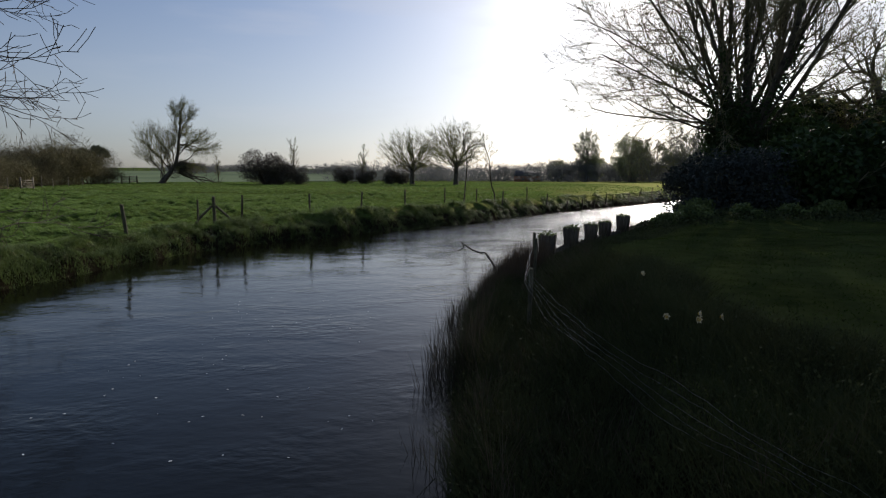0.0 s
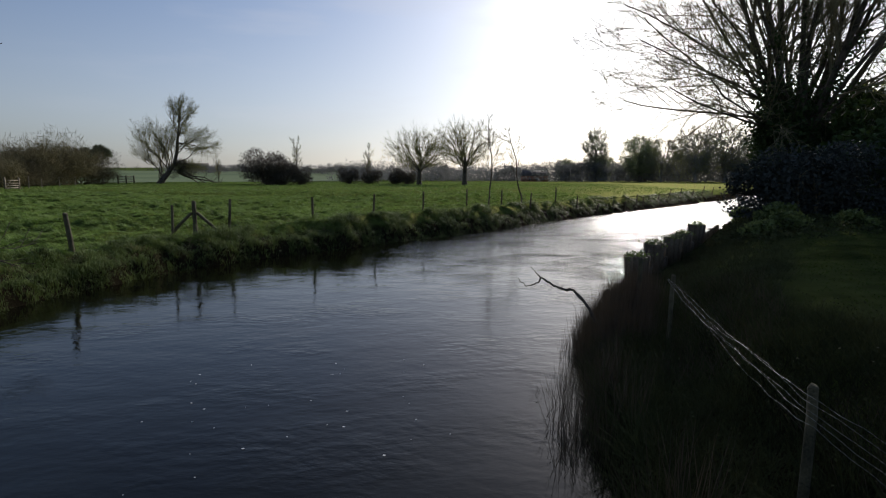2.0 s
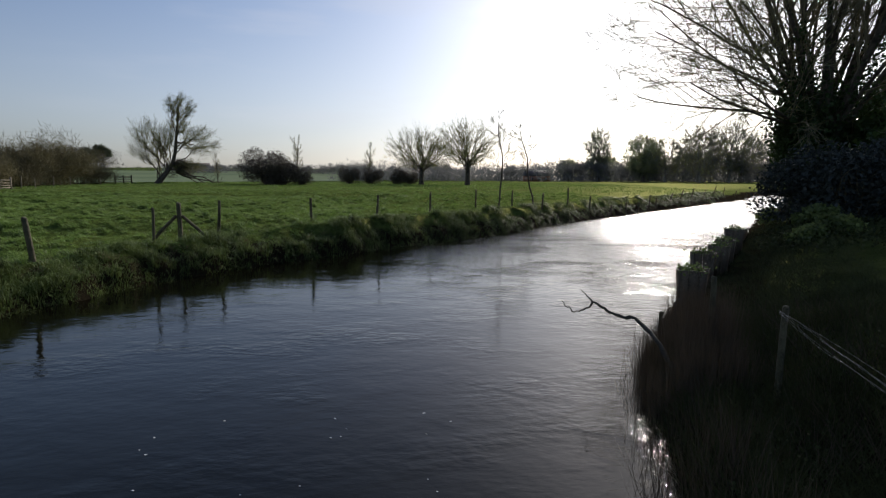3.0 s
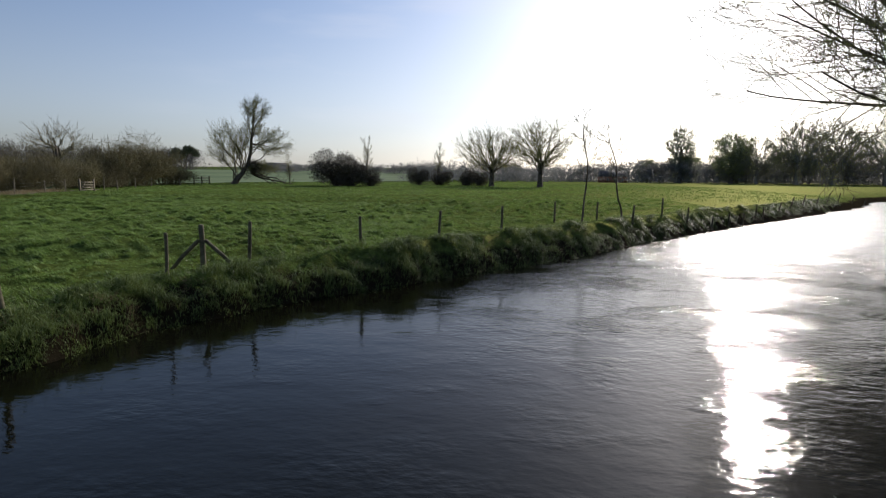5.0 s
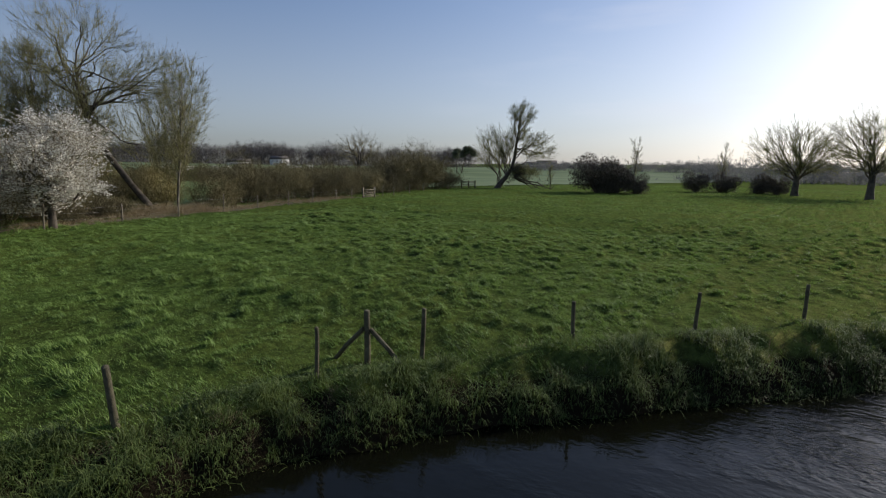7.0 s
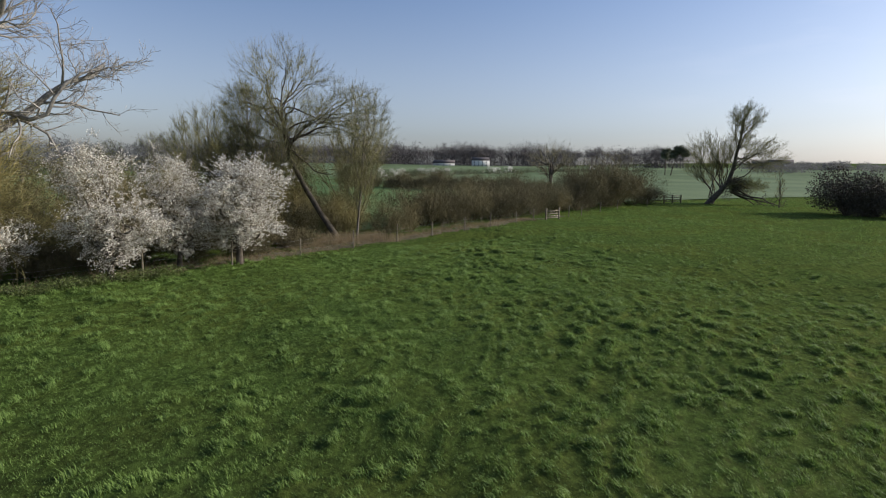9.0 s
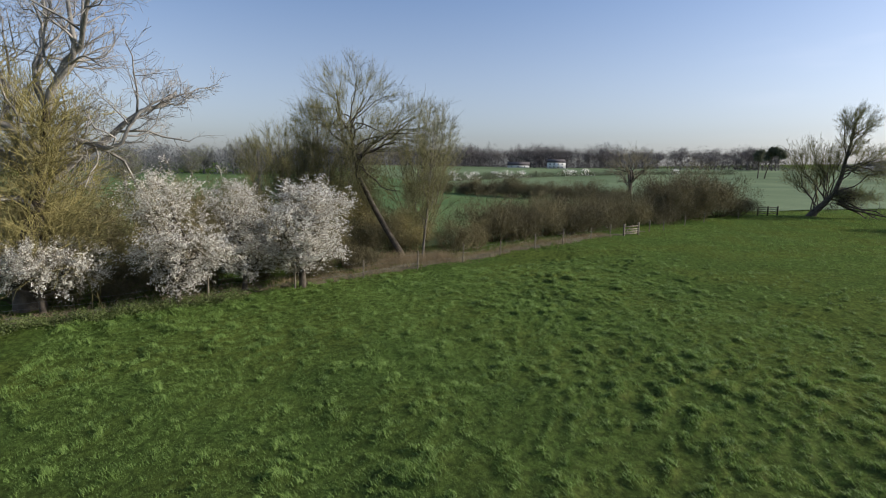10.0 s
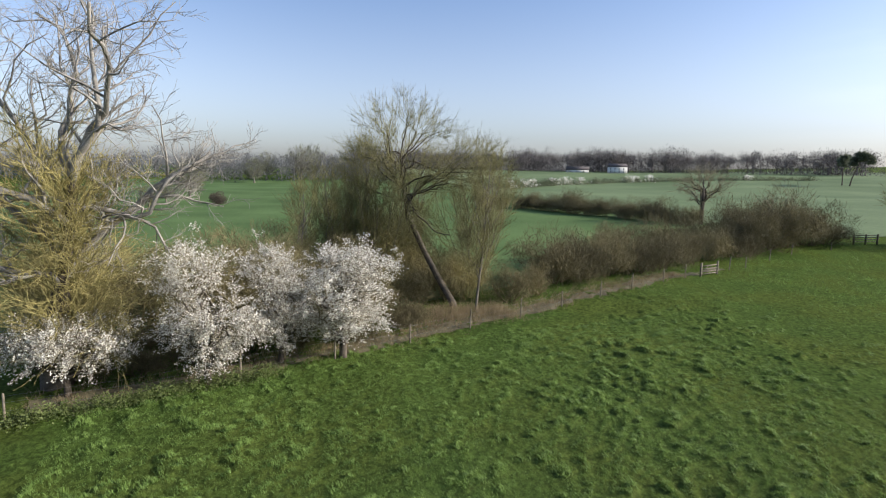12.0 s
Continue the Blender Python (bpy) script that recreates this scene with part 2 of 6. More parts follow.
M_ROOF = material("slate_roof", (0.06, 0.055, 0.055), (0.14, 0.12, 0.11), 0.8, 0.8, 0.3, 8.0)
M_DARKGLASS = material("window_glass", (0.01, 0.012, 0.015), (0.03, 0.035, 0.04), 1.0, 0.1, 0.0, 4.0, spec=0.6)
M_WHITE = material("white_paint", (0.6, 0.6, 0.58), (0.82, 0.82, 0.8), 2.0, 0.6, 0.2, 20.0)
M_WIRE = material("galvanised_wire", (0.15, 0.15, 0.145), (0.36, 0.36, 0.345), 4.0, 0.45, 0.0, 30.0, metal=0.6)
M_BOARD = material("wet_revetment_boards", (0.05, 0.035, 0.022), (0.16, 0.12, 0.075), 1.5, 0.7, 0.6, 25.0)

M_WATER = bpy.data.materials.new("river_water")
M_WATER.use_nodes = True
_n, _l = M_WATER.node_tree.nodes, M_WATER.node_tree.links
_b = _n["Principled BSDF"]
_b.inputs["Base Color"].default_value = (0.005, 0.0053, 0.003, 1)
_b.inputs["Roughness"].default_value = 0.05
_b.inputs["IOR"].default_value = 1.33
_b.inputs["Specular IOR Level"].default_value = 0.36
_geo, _map1, _n1, _n2, _n3 = _n.new("ShaderNodeNewGeometry"), _n.new("ShaderNodeMapping"), _n.new("ShaderNodeTexNoise"), _n.new("ShaderNodeTexNoise"), _n.new("ShaderNodeTexNoise")
_map1.inputs["Rotation"].default_value = (0, 0, radians(-35))
_map1.inputs["Scale"].default_value = (1.0, 1.7, 1.0)
_l.new(_geo.outputs["Position"], _map1.inputs["Vector"])
for _t, _s, _d in ((_n1, 0.8, 1.0), (_n2, 4.2, 4.0), (_n3, 0.5, 2.0)):
    _t.inputs["Scale"].default_value, _t.inputs["Detail"].default_value = _s, _d
    _l.new(_map1.outputs["Vector"], _t.inputs["Vector"])
_m1, _m2, _m3 = _n.new("ShaderNodeMath"), _n.new("ShaderNodeMath"), _n.new("ShaderNodeMath")
_m1.operation, _m2.operation, _m3.operation = "MULTIPLY_ADD", "MULTIPLY_ADD", "MULTIPLY"
_l.new(_n2.outputs["Fac"], _m3.inputs[0])
_rip = _n.new("ShaderNodeMapRange")
_rip.inputs["From Min"].default_value, _rip.inputs["From Max"].default_value = 0.46, 0.68
_rip.inputs["To Min"].default_value, _rip.inputs["To Max"].default_value = 0.45, 1.5
_l.new(_n3.outputs["Fac"], _rip.inputs["Value"])
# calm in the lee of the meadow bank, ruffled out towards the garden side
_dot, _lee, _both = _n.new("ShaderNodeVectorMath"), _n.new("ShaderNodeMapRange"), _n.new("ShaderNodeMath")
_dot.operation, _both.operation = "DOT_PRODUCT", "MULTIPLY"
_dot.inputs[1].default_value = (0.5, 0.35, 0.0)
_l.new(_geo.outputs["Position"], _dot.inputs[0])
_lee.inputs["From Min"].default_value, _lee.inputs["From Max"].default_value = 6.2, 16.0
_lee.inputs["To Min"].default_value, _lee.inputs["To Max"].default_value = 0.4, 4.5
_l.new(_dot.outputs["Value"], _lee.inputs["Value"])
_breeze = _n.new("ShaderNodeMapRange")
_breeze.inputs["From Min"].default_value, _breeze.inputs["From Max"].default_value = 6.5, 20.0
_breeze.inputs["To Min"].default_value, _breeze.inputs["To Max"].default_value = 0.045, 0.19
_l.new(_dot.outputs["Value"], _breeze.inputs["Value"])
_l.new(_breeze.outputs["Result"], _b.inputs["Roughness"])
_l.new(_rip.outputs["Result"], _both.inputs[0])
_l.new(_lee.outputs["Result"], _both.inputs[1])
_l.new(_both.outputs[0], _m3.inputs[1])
_l.new(_m3.outputs[0], _m1.inputs[0])
_m1.inputs[1].default_value = 0.8
_swell = _n.new("ShaderNodeMath")
_swell.operation = "MULTIPLY"
_swell.inputs[1].default_value = 0.36
_l.new(_n1.outputs["Fac"], _swell.inputs[0])
_l.new(_swell.outputs[0], _m1.inputs[2])
_bp = _n.new("ShaderNodeBump")
_bp.inputs["Strength"].default_value, _bp.inputs["Distance"].default_value = 0.5, 0.06
_l.new(_m1.outputs[0], _bp.inputs["Height"])
_l.new(_bp.outputs["Normal"], _b.inputs["Normal"])


# ---------- mesh helpers ----------
def mesh_data(name, verts, faces, mat):
    """verts (n,3); faces: list of index arrays, each (m,3) or (m,4)."""
    me = bpy.data.meshes.new(name)
    verts = np.asarray(verts, dtype=np.float32)
    faces = [np.asarray(f, dtype=np.int32) for f in faces if len(f)]
    loops = np.concatenate([f.ravel() for f in faces])
    sizes = np.concatenate([np.full(len(f), f.shape[1], dtype=np.int32) for f in faces])
    starts = np.concatenate([[0], np.cumsum(sizes)[:-1]]).astype(np.int32)
    me.vertices.add(len(verts))
    me.vertices.foreach_set("co", verts.ravel())
    me.loops.add(len(loops))
    me.loops.foreach_set("vertex_index", loops)
    me.polygons.add(len(sizes))
    me.polygons.foreach_set("loop_start", starts)
    me.update(calc_edges=True)
    me.materials.append(mat)
    return me


def smooth(me):
    me.polygons.foreach_set("use_smooth", np.ones(len(me.polygons), dtype=bool))
    return me


def put(name, me, parent=None, at=None, label=""):
    ob = new(name, me)
    if parent:
        ob.parent = parent
    if at is not None:
        ob.location = at
    if label:
        ob["label"] = label
    return ob


def empty(name, at, turn=0.0, size=1.0):
    ob = new(name)
    ob.location, ob.rotation_euler = at, (0, 0, turn)
    ob.scale = (size, size, size)
    return ob


class Soup:
    """Gathers vertices and faces of many small pieces for one mesh."""

    def __init__(self):
        self.v, self.q, self.t, self.n = [], [], [], 0

    def add(self, v, q=None, t=None):
        v = np.asarray(v, dtype=np.float32)
        self.v.append(v)
        if q is not None and len(q):
            self.q.append(np.asarray(q) + self.n)
        if t is not None and len(t):
            self.t.append(np.asarray(t) + self.n)
        self.n += len(v)

    def tube(self, pts, radii, sides=5):
        pts, radii = np.asarray(pts, dtype=float), np.asarray(radii, dtype=float)
        n = len(pts)
        tan = np.gradient(pts, axis=0)
        tan /= np.linalg.norm(tan, axis=1, keepdims=True) + 1e-9
        ref = np.array([1.0, 0, 0]) if abs(tan[0, 0]) < 0.8 else np.array([0, 1.0, 0])
        u = np.cross(tan, ref)
        u /= np.linalg.norm(u, axis=1, keepdims=True) + 1e-9
        w = np.cross(tan, u)
        a = np.arange(sides) * 2 * math.pi / sides
        ring = pts[:, None] + radii[:, None, None] * (np.cos(a)[None, :, None] * u[:, None] + np.sin(a)[None, :, None] * w[:, None])
        i = np.arange(n - 1)[:, None] * sides
        j = np.arange(sides)[None]
        k = (j + 1) % sides
        q = np.stack([i + j, i + k, i + sides + k, i + sides + j], -1).reshape(-1, 4)
        self.add(ring.reshape(-1, 3), q)
        if radii[-1] > 0.02:
            self.t.append(np.array([[0, c, c + 1] for c in range(1, sides - 1)]) + self.n - sides)

    def box(self, centre, size, turn=0.0, lean=(0, 0), taper=1.0):
        x, y, z = [s / 2 for s in size]
        v = np.array([(a * (taper if c > 0 else 1), b * (taper if c > 0 else 1), c) for c in (-z, z) for a, b in ((-x, -y), (x, -y), (x, y), (-x, y))], dtype=float)
        v[:, 0] += lean[0] * (v[:, 2] + z)
        v[:, 1] += lean[1] * (v[:, 2] + z)
        c, s = math.cos(turn), math.sin(turn)
        v = np.stack([v[:, 0] * c - v[:, 1] * s, v[:, 0] * s + v[:, 1] * c, v[:, 2]], 1) + np.asarray(centre)
        self.add(v, [(0, 3, 2, 1), (4, 5, 6, 7), (0, 1, 5, 4), (1, 2, 6, 5), (2, 3, 7, 6), (3, 0, 4, 7)])

    def leaves(self, pts, size, rng, droop=0.0, long=1.6):
        """A small four-sided leaf at every point, turned at random."""
        n = len(pts)
        if not n:
            return
        d = rng.normal(size=(n, 3))
        d[:, 2] -= droop
        d /= np.linalg.norm(d, axis=1, keepdims=True) + 1e-9
        e = np.cross(d, rng.normal(size=(n, 3)))
        e /= np.linalg.norm(e, axis=1, keepdims=True) + 1e-9
        s = (size * rng.uniform(0.6, 1.4, n))[:, None]
        v = np.stack([pts, pts + d * s * long * 0.5 + e * s * 0.5, pts + d * s * long, pts + d * s * long * 0.5 - e * s * 0.5], 1)
        self.add(v.reshape(-1, 3), np.arange(n * 4).reshape(-1, 4))

    def arching(self, roots, height, width, rng, out, fall=0.8):
        """Long blades that rise, bend over and hang outwards: two quads and a tip each."""
        n = len(roots)
        h = (height * rng.uniform(0.6, 1.25, n))[:, None]
        d = out + rng.normal(size=(n, 2)) * 0.35
        d = np.column_stack([d, np.zeros(n)])
        side = np.stack([-d[:, 1], d[:, 0], np.zeros(n)], 1)
        side *= (width * 0.5 / (np.linalg.norm(side, axis=1) + 1e-6))[:, None]
        up = np.array([0, 0, 1.0])
        droop = fall * rng.uniform(0.3, 1.2, n)[:, None]
        a = roots + h * (0.55 * up + 0.18 * d)
        b = roots + h * ((0.85 - 0.25 * droop) * up + 0.5 * d)
        c = roots + h * ((0.9 - 0.8 * droop) * up + 0.95 * d)
        v = np.stack([roots - side, roots + side, a + side, a - side, b + side * 0.7, b - side * 0.7, c], 1)
        k = np.arange(n)[:, None] * 7
        q = np.concatenate([k + np.array([0, 1, 2, 3]), k + np.array([3, 2, 4, 5])])
        self.add(v.reshape(-1, 3), q, k + np.array([5, 4, 6]))

    def blades(self, roots, height, width, rng, spread=0.4, lean=(0.0, 0.0)):
        """One tapering blade of grass, a triangle, at every root; lean combs them one way."""
        n = len(roots)
        a = rng.uniform(0, 2 * math.pi, n)
        side = np.stack([np.cos(a), np.sin(a), np.zeros(n)], 1) * (width * 0.5)
        tip = rng.normal(size=(n, 3)) * spread
        tip[:, :2] += lean
        tip[:, 2] = 1
        tip *= (height * rng.uniform(0.5, 1.3, n))[:, None] if np.ndim(height) == 0 else (height * rng.uniform(0.6, 1.2, n))[:, None]
        v = np.stack([roots - side, roots + side, roots + tip], 1)
        self.add(v.reshape(-1, 3), None, np.arange(n * 3).reshape(-1, 3))

    def data(self, name, mat):
        f = []
        if self.q:
            f.append(np.concatenate(self.q))
        if self.t:
            f.append(np.concatenate(self.t))
        return mesh_data(name, np.concatenate(self.v), f, mat)


def rng_of(seed):
    return np.random.default_rng(seed)


# ---------- value noise for the lie of the land ----------
_table = rng_of(11).uniform(-1, 1, (256, 256))


def vnoise(x, y):
    xi, yi = np.floor(x).astype(int), np.floor(y).astype(int)
    fx, fy = x - xi, y - yi
    fx, fy = fx * fx * (3 - 2 * fx), fy * fy * (3 - 2 * fy)
    a, b = _table[xi & 255, yi & 255], _table[(xi + 1) & 255, yi & 255]
    c, d = _table[xi & 255, (yi + 1) & 255], _table[(xi + 1) & 255, (yi + 1) & 255]
    return (a * (1 - fx) + b * fx) * (1 - fy) + (c * (1 - fx) + d * fx) * fy


def sstep(a, b, x):
    t = np.clip((x - a) / (b - a), 0, 1)
    return t * t * (3 - 2 * t)


def tussock(x, y):
    """Humps of rank grass, about a metre apart, stretched across the slope; 0 to 1."""
    n = vnoise(x * 1.7 + 0.7 * y, y * 1.4 - 0.55 * x) + 0.55 * vnoise(x * 3.1 + 31, y * 2.6)
    m = 0.55 + 0.45 * vnoise(x * 0.16 + 8, y * 0.16)
    return sstep(0.1, 0.75, n) * m


def tuft_relief(x, y):
    """Smaller tufts, a hand to a forearm across, drawn out along the slope; 0 to 1."""
    u = 0.80 * x + 0.60 * y + 0.5 * vnoise(x * 0.5, y * 0.5 + 5)
    w = -0.60 * x + 0.80 * y + 0.3 * vnoise(x * 0.9 + 30, y * 0.9)
    n = vnoise(u * 4.4, w * 2.0 + 40) + 0.5 * vnoise(u * 2.1 + 13, w * 0.9)
    return sstep(-0.25, 0.7, n)


WATER = -0.8
LEFT_EDGE = [(-16, -300), (-14, -60), (-12.6, 0), (-11.9, 8), (-11.6, 12), (-10.6, 17.7), (-10.1, 19.6), (-9.3, 21.8), (-7.8, 24), (-5.5, 26.7), (-2.6, 30), (0.6, 33.7), (4.2, 38.8), (10.3, 47.5), (18.2, 57.2), (27, 68), (38, 82), (54, 104), (110, 150), (300, 260)]
RIGHT_EDGE = [(-4, -300), (-1.5, -60), (0.2, 0), (0.0, 4.4), (0.0, 7), (0.4, 10.5), (1.05, 13.2), (1.6, 14.7), (3.1, 17.1), (4.6, 19.4), (6.1, 21.7), (8.9, 26), (12, 31), (15.6, 36.8), (21.5, 46), (31, 60), (45, 77), (64, 97), (118, 138), (310, 245)]


def side_distance(x, y, line):
    """Signed distance to a polyline; positive on its left."""
    p = np.stack([x, y], -1)
    best, sign = np.full(x.shape, 1e9), np.ones(x.shape)
    for a, b in zip(line[:-1], line[1:]):
        a, b = np.array(a, float), np.array(b, float)
        ab = b - a
        t = np.clip(((p - a) @ ab) / (ab @ ab), 0, 1)
        d = p - (a + t[..., None] * ab)
        dist = np.hypot(d[..., 0], d[..., 1])
        s = np.sign(ab[0] * (p[..., 1] - a[1]) - ab[1] * (p[..., 0] - a[0]))
        near = dist < best
        best, sign = np.where(near, dist, best), np.where(near, s, sign)
    return best * sign


def land(x, y):
    """Height of the ground."""
    x, y = np.asarray(x, float), np.asarray(y, float)
    dl, dr = side_distance(x, y, LEFT_EDGE), -side_distance(x, y, RIGHT_EDGE)
    wob = 0.25 * vnoise(x * 0.9 + 7, y * 0.9) + 0.12 * vnoise(x * 2.3, y * 2.3 + 9)
    # meadow side
    e = dl + wob
    hummock = 0.5 + 0.5 * vnoise(x * 1.25 + 17, y * 1.25 + 3) + 0.3 * vnoise(x * 2.9, y * 2.9 + 21)
    zl = -0.95 + 0.5 * sstep(-0.1, 0.4, e) + 0.45 * sstep(0.2, 1.5, e) + 0.2 * hummock * sstep(-0.05, 0.45, e) * sstep(2.3, 0.9, e)
    inland = sstep(5, 38, dl)
    zl += 0.02 + sstep(0.2, 1.3, e) * 0.33 * sstep(24.5, 28.5, y) * (1 - inland) + 0.78 * inland + 0.65 * sstep(40, 125, dl)
    r, az = np.hypot(x, y), np.degrees(np.arctan2(-x, y))
    hill = sstep(-12, 14, az) * sstep(-175, -150, -np.abs(az))
    zl += hill * (10 * sstep(330, 640, r) + 17 * sstep(600, 1300, r) * sstep(60, 25, az))
    rough = 0.55 + 0.45 * sstep(-0.35, 0.45, vnoise(x * 0.13 + 3, y * 0.13) + 0.5 * vnoise(x * 0.31, y * 0.31 + 6))
    lump = 0.17 * tussock(x, y) * rough + 0.085 * tuft_relief(x, y) * rough + vnoise(x * 0.3, y * 0.3) * 0.10
    over = x + 36.3 + (y - 12) * 0.35
    zl += lump * sstep(0.8, 4, dl) * (0.06 + 0.94 * sstep(-12, -2, over)) * (1 - 0.8 * sstep(120, 220, r))
    # garden side
    e = dr + wob * 0.5
    low = -0.95 + 0.45 * sstep(-0.1, 0.45, e) + 0.85 * sstep(0.9, 3.0, dr) + 0.15 * sstep(4, 9, dr)
    high = -0.95 + 0.5 * sstep(-0.05, 0.3, e) + 0.45 * sstep(0.5, 1.8, dr) + 0.3 * sstep(1.5, 5, dr)
    k = sstep(13.5, 17.5, y)
    zr = low * (1 - k) + high * k + 0.05 * vnoise(x * 0.5, y * 0.5) * sstep(1, 3, dr)
    # river bed
    bed = -1.5
    z = np.where(dl > -0.4, zl, np.where(dr > -0.4, zr, bed))
    z = np.where((dl <= -0.4) & (dr <= -0.4), bed + 0.55 * np.maximum(sstep(-1.4, -0.4, dl), sstep(-1.4, -0.4, dr)), z)
    return z


def at_land(x, y):
    return float(land(np.array([x]), np.array([y]))[0])


# ---------- ground, one sheet to the horizon ----------
def spread(lo, hi, step, far_lo, far_hi):
    out = list(np.arange(lo, hi + 1e-6, step))
    for sgn, far in ((1, far_hi), (-1, far_lo)):
        p, s = (hi if sgn > 0 else lo), step
        side = []
        while abs(p) < abs(far) or (p - far) * sgn < 0:
            s = min(s * 1.12, 120)
            p += sgn * s
            side.append(p)
            if (p - far) * sgn > 0:
                break
        out = out + side if sgn > 0 else side[::-1] + out
    return np.array(out)


gx, gy = spread(-43, 2, 0.14, -2600, 2600), spread(14, 56, 0.14, -700, 3200)
GX, GY = np.meshgrid(gx, gy)
GZ = land(GX.ravel(), GY.ravel())
nx, ny = len(gx), len(gy)
gi = (np.arange(ny - 1)[:, None] * nx + np.arange(nx - 1)[None]).ravel()
ground = put("ground", smooth(mesh_data("ground", np.stack([GX.ravel(), GY.ravel(), GZ], 1), [np.stack([gi, gi + 1, gi + nx + 1, gi + nx], 1)], M_GRASS)))
tagged(ground, "uneven green meadow and river banks reaching the hills", "ground", kind="structure")

wx = [np.array(p, float) for p in LEFT_EDGE]
wr = [np.array(p, float) for p in RIGHT_EDGE]
wv, wf = [], []
for a, b in zip(wx, wr):
    d = (b - a) / np.linalg.norm(b - a)
    wv += [(*(a - d * 0.8), WATER), (*(b + d * 0.8), WATER)]
for i in range(len(wx) - 1):
    wf.append((2 * i, 2 * i + 1, 2 * i + 3, 2 * i + 2))
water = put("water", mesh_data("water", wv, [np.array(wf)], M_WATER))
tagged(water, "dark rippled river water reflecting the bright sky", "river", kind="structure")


# ---------- trees ----------
def grow(rng, start, way, length, radius, spec, level=0, out=None):
    """Limbs as polylines by level. spec: per level (children, angle, ratio, wiggle, lift, first)."""
    out = [] if out is None else out
    n = 9 if level == 0 else 6 if level == 1 else 4 if level == 2 else 3
    step = length / (n - 1)
    p, d = np.array(start, float), np.array(way, float)
    d /= np.linalg.norm(d)
    kids, angle, ratio, wiggle, lift, first = spec[min(level, len(spec) - 1)]
    pts = [p.copy()]
    for _ in range(n - 1):
        d = d + rng.normal(size=3) * wiggle + np.array([0, 0, lift])
        d /= np.linalg.norm(d)
        p = p + d * step
        pts.append(p.copy())
    pts = np.array(pts)
    radii = radius * np.linspace(1, 0.35 if level < len(spec) - 1 else 0.25, n)
    out.append((level, pts, radii))
    if level < len(spec) - 1 and kids:
        for c in range(kids):
            f = first + (1 - first) * ((c + rng.uniform(0.1, 0.9)) / kids)
            i = f * (n - 1)
            i0 = min(int(i), n - 2)
            q = pts[i0] + (pts[i0 + 1] - pts[i0]) * (i - i0)
            t = pts[i0 + 1] - pts[i0]
            t /= np.linalg.norm(t)
            s = np.cross(t, rng.normal(size=3))
            s /= np.linalg.norm(s) + 1e-9
            ang = angle * rng.uniform(0.6, 1.3)
            w = t * math.cos(ang) + s * math.sin(ang)
            r = radius * (1 - 0.65 * f)
            grow(rng, q, w, length * ratio * rng.uniform(0.7, 1.2) * (1.15 - 0.4 * f), r * 0.52, spec, level + 1, out)
    return out


def tree_meshes(seed, starts, spec, twig_levels=2, bark=M_BARK, twig=M_TWIG, leaf=None, leaf_size=0.1, leaf_n=3, min_r=0.006, droop=0.3, extra=(), split=False, jitter=0.0):
    """starts: (start, way, length, radius) limbs from the root. Returns the trunk's and the crown's meshes."""
    rng = rng_of(seed)
    limbs = []
    for s in starts:
        grow(rng, s[0], s[1], s[2], s[3], spec, s[4] if len(s) > 4 else 0, limbs)
    top = max(l for l, _, _ in limbs)
    wood, fine, tips, arms = Soup(), Soup(), [], []
    for level, pts, radii in limbs:
        radii = np.maximum(radii, min_r)
        if split and level == 0:
            arm = Soup()
            arm.tube(pts, radii, 8)
            arms.append(smooth(arm.data("limb", bark)))
        elif level <= top - twig_levels and not split:
            wood.tube(pts, radii, 8 if level == 0 else 6)
        else:
            fine.tube(pts, radii, 4 if level < top else 3)
            if leaf:
                f = rng.uniform(0.1, 1, leaf_n)[:, None] * (len(pts) - 1)
                i = np.minimum(f.astype(int), len(pts) - 2)[:, 0]
                tips.append(pts[i] + (pts[i + 1] - pts[i]) * (f - i[:, None]))
    for pts, radii in extra:
        wood.tube(pts, radii, 10)
    w = smooth(wood.data("trunk", bark))
    c = fine.data("crown", twig)
    if leaf:
        ls = Soup()
        tp = np.concatenate(tips)
        ls.leaves(tp + rng.normal(size=tp.shape) * jitter, leaf_size, rng, droop)
        lm = ls.data("foliage", leaf)
    else:
        lm = None
    return (w, c, lm, *arms)


def shaped(meshes, height, width, depth=None):
    """Scales a tree's or bush's meshes to a height and a spread."""
    cs = []
    for me in meshes:
        if me:
            c = np.empty(len(me.vertices) * 3, dtype=np.float32)
            me.vertices.foreach_get("co", c)
            cs.append(c.reshape(-1, 3))
    allv = np.concatenate(cs)
    kz = height / np.percentile(allv[:, 2], 99.8)
    kx = width / (np.percentile(allv[:, 0], 99) - np.percentile(allv[:, 0], 1))
    ky = (depth or width) / (np.percentile(allv[:, 1], 99) - np.percentile(allv[:, 1], 1))
    for me, c in zip([m for m in meshes if m], cs):
        me.vertices.foreach_set("co", (c * np.array([kx, ky, kz], dtype=np.float32)).ravel())
        me.update()
    return meshes


def make_tree(name, meshes, x, y, label, size=1.0, turn=0.0, category="tree", group="", sink=0.08, z=None, last="limb"):
    ob = empty(name, (x, y, (at_land(x, y) if z is None else z) - sink), turn, size)
    put("trunk", meshes[0], ob)
    put("crown", meshes[1], ob)
    if meshes[2]:
        put("foliage", meshes[2], ob)
    for m in meshes[3:]:
        put(last, m, ob)
    return tagged(ob, label, category, group)




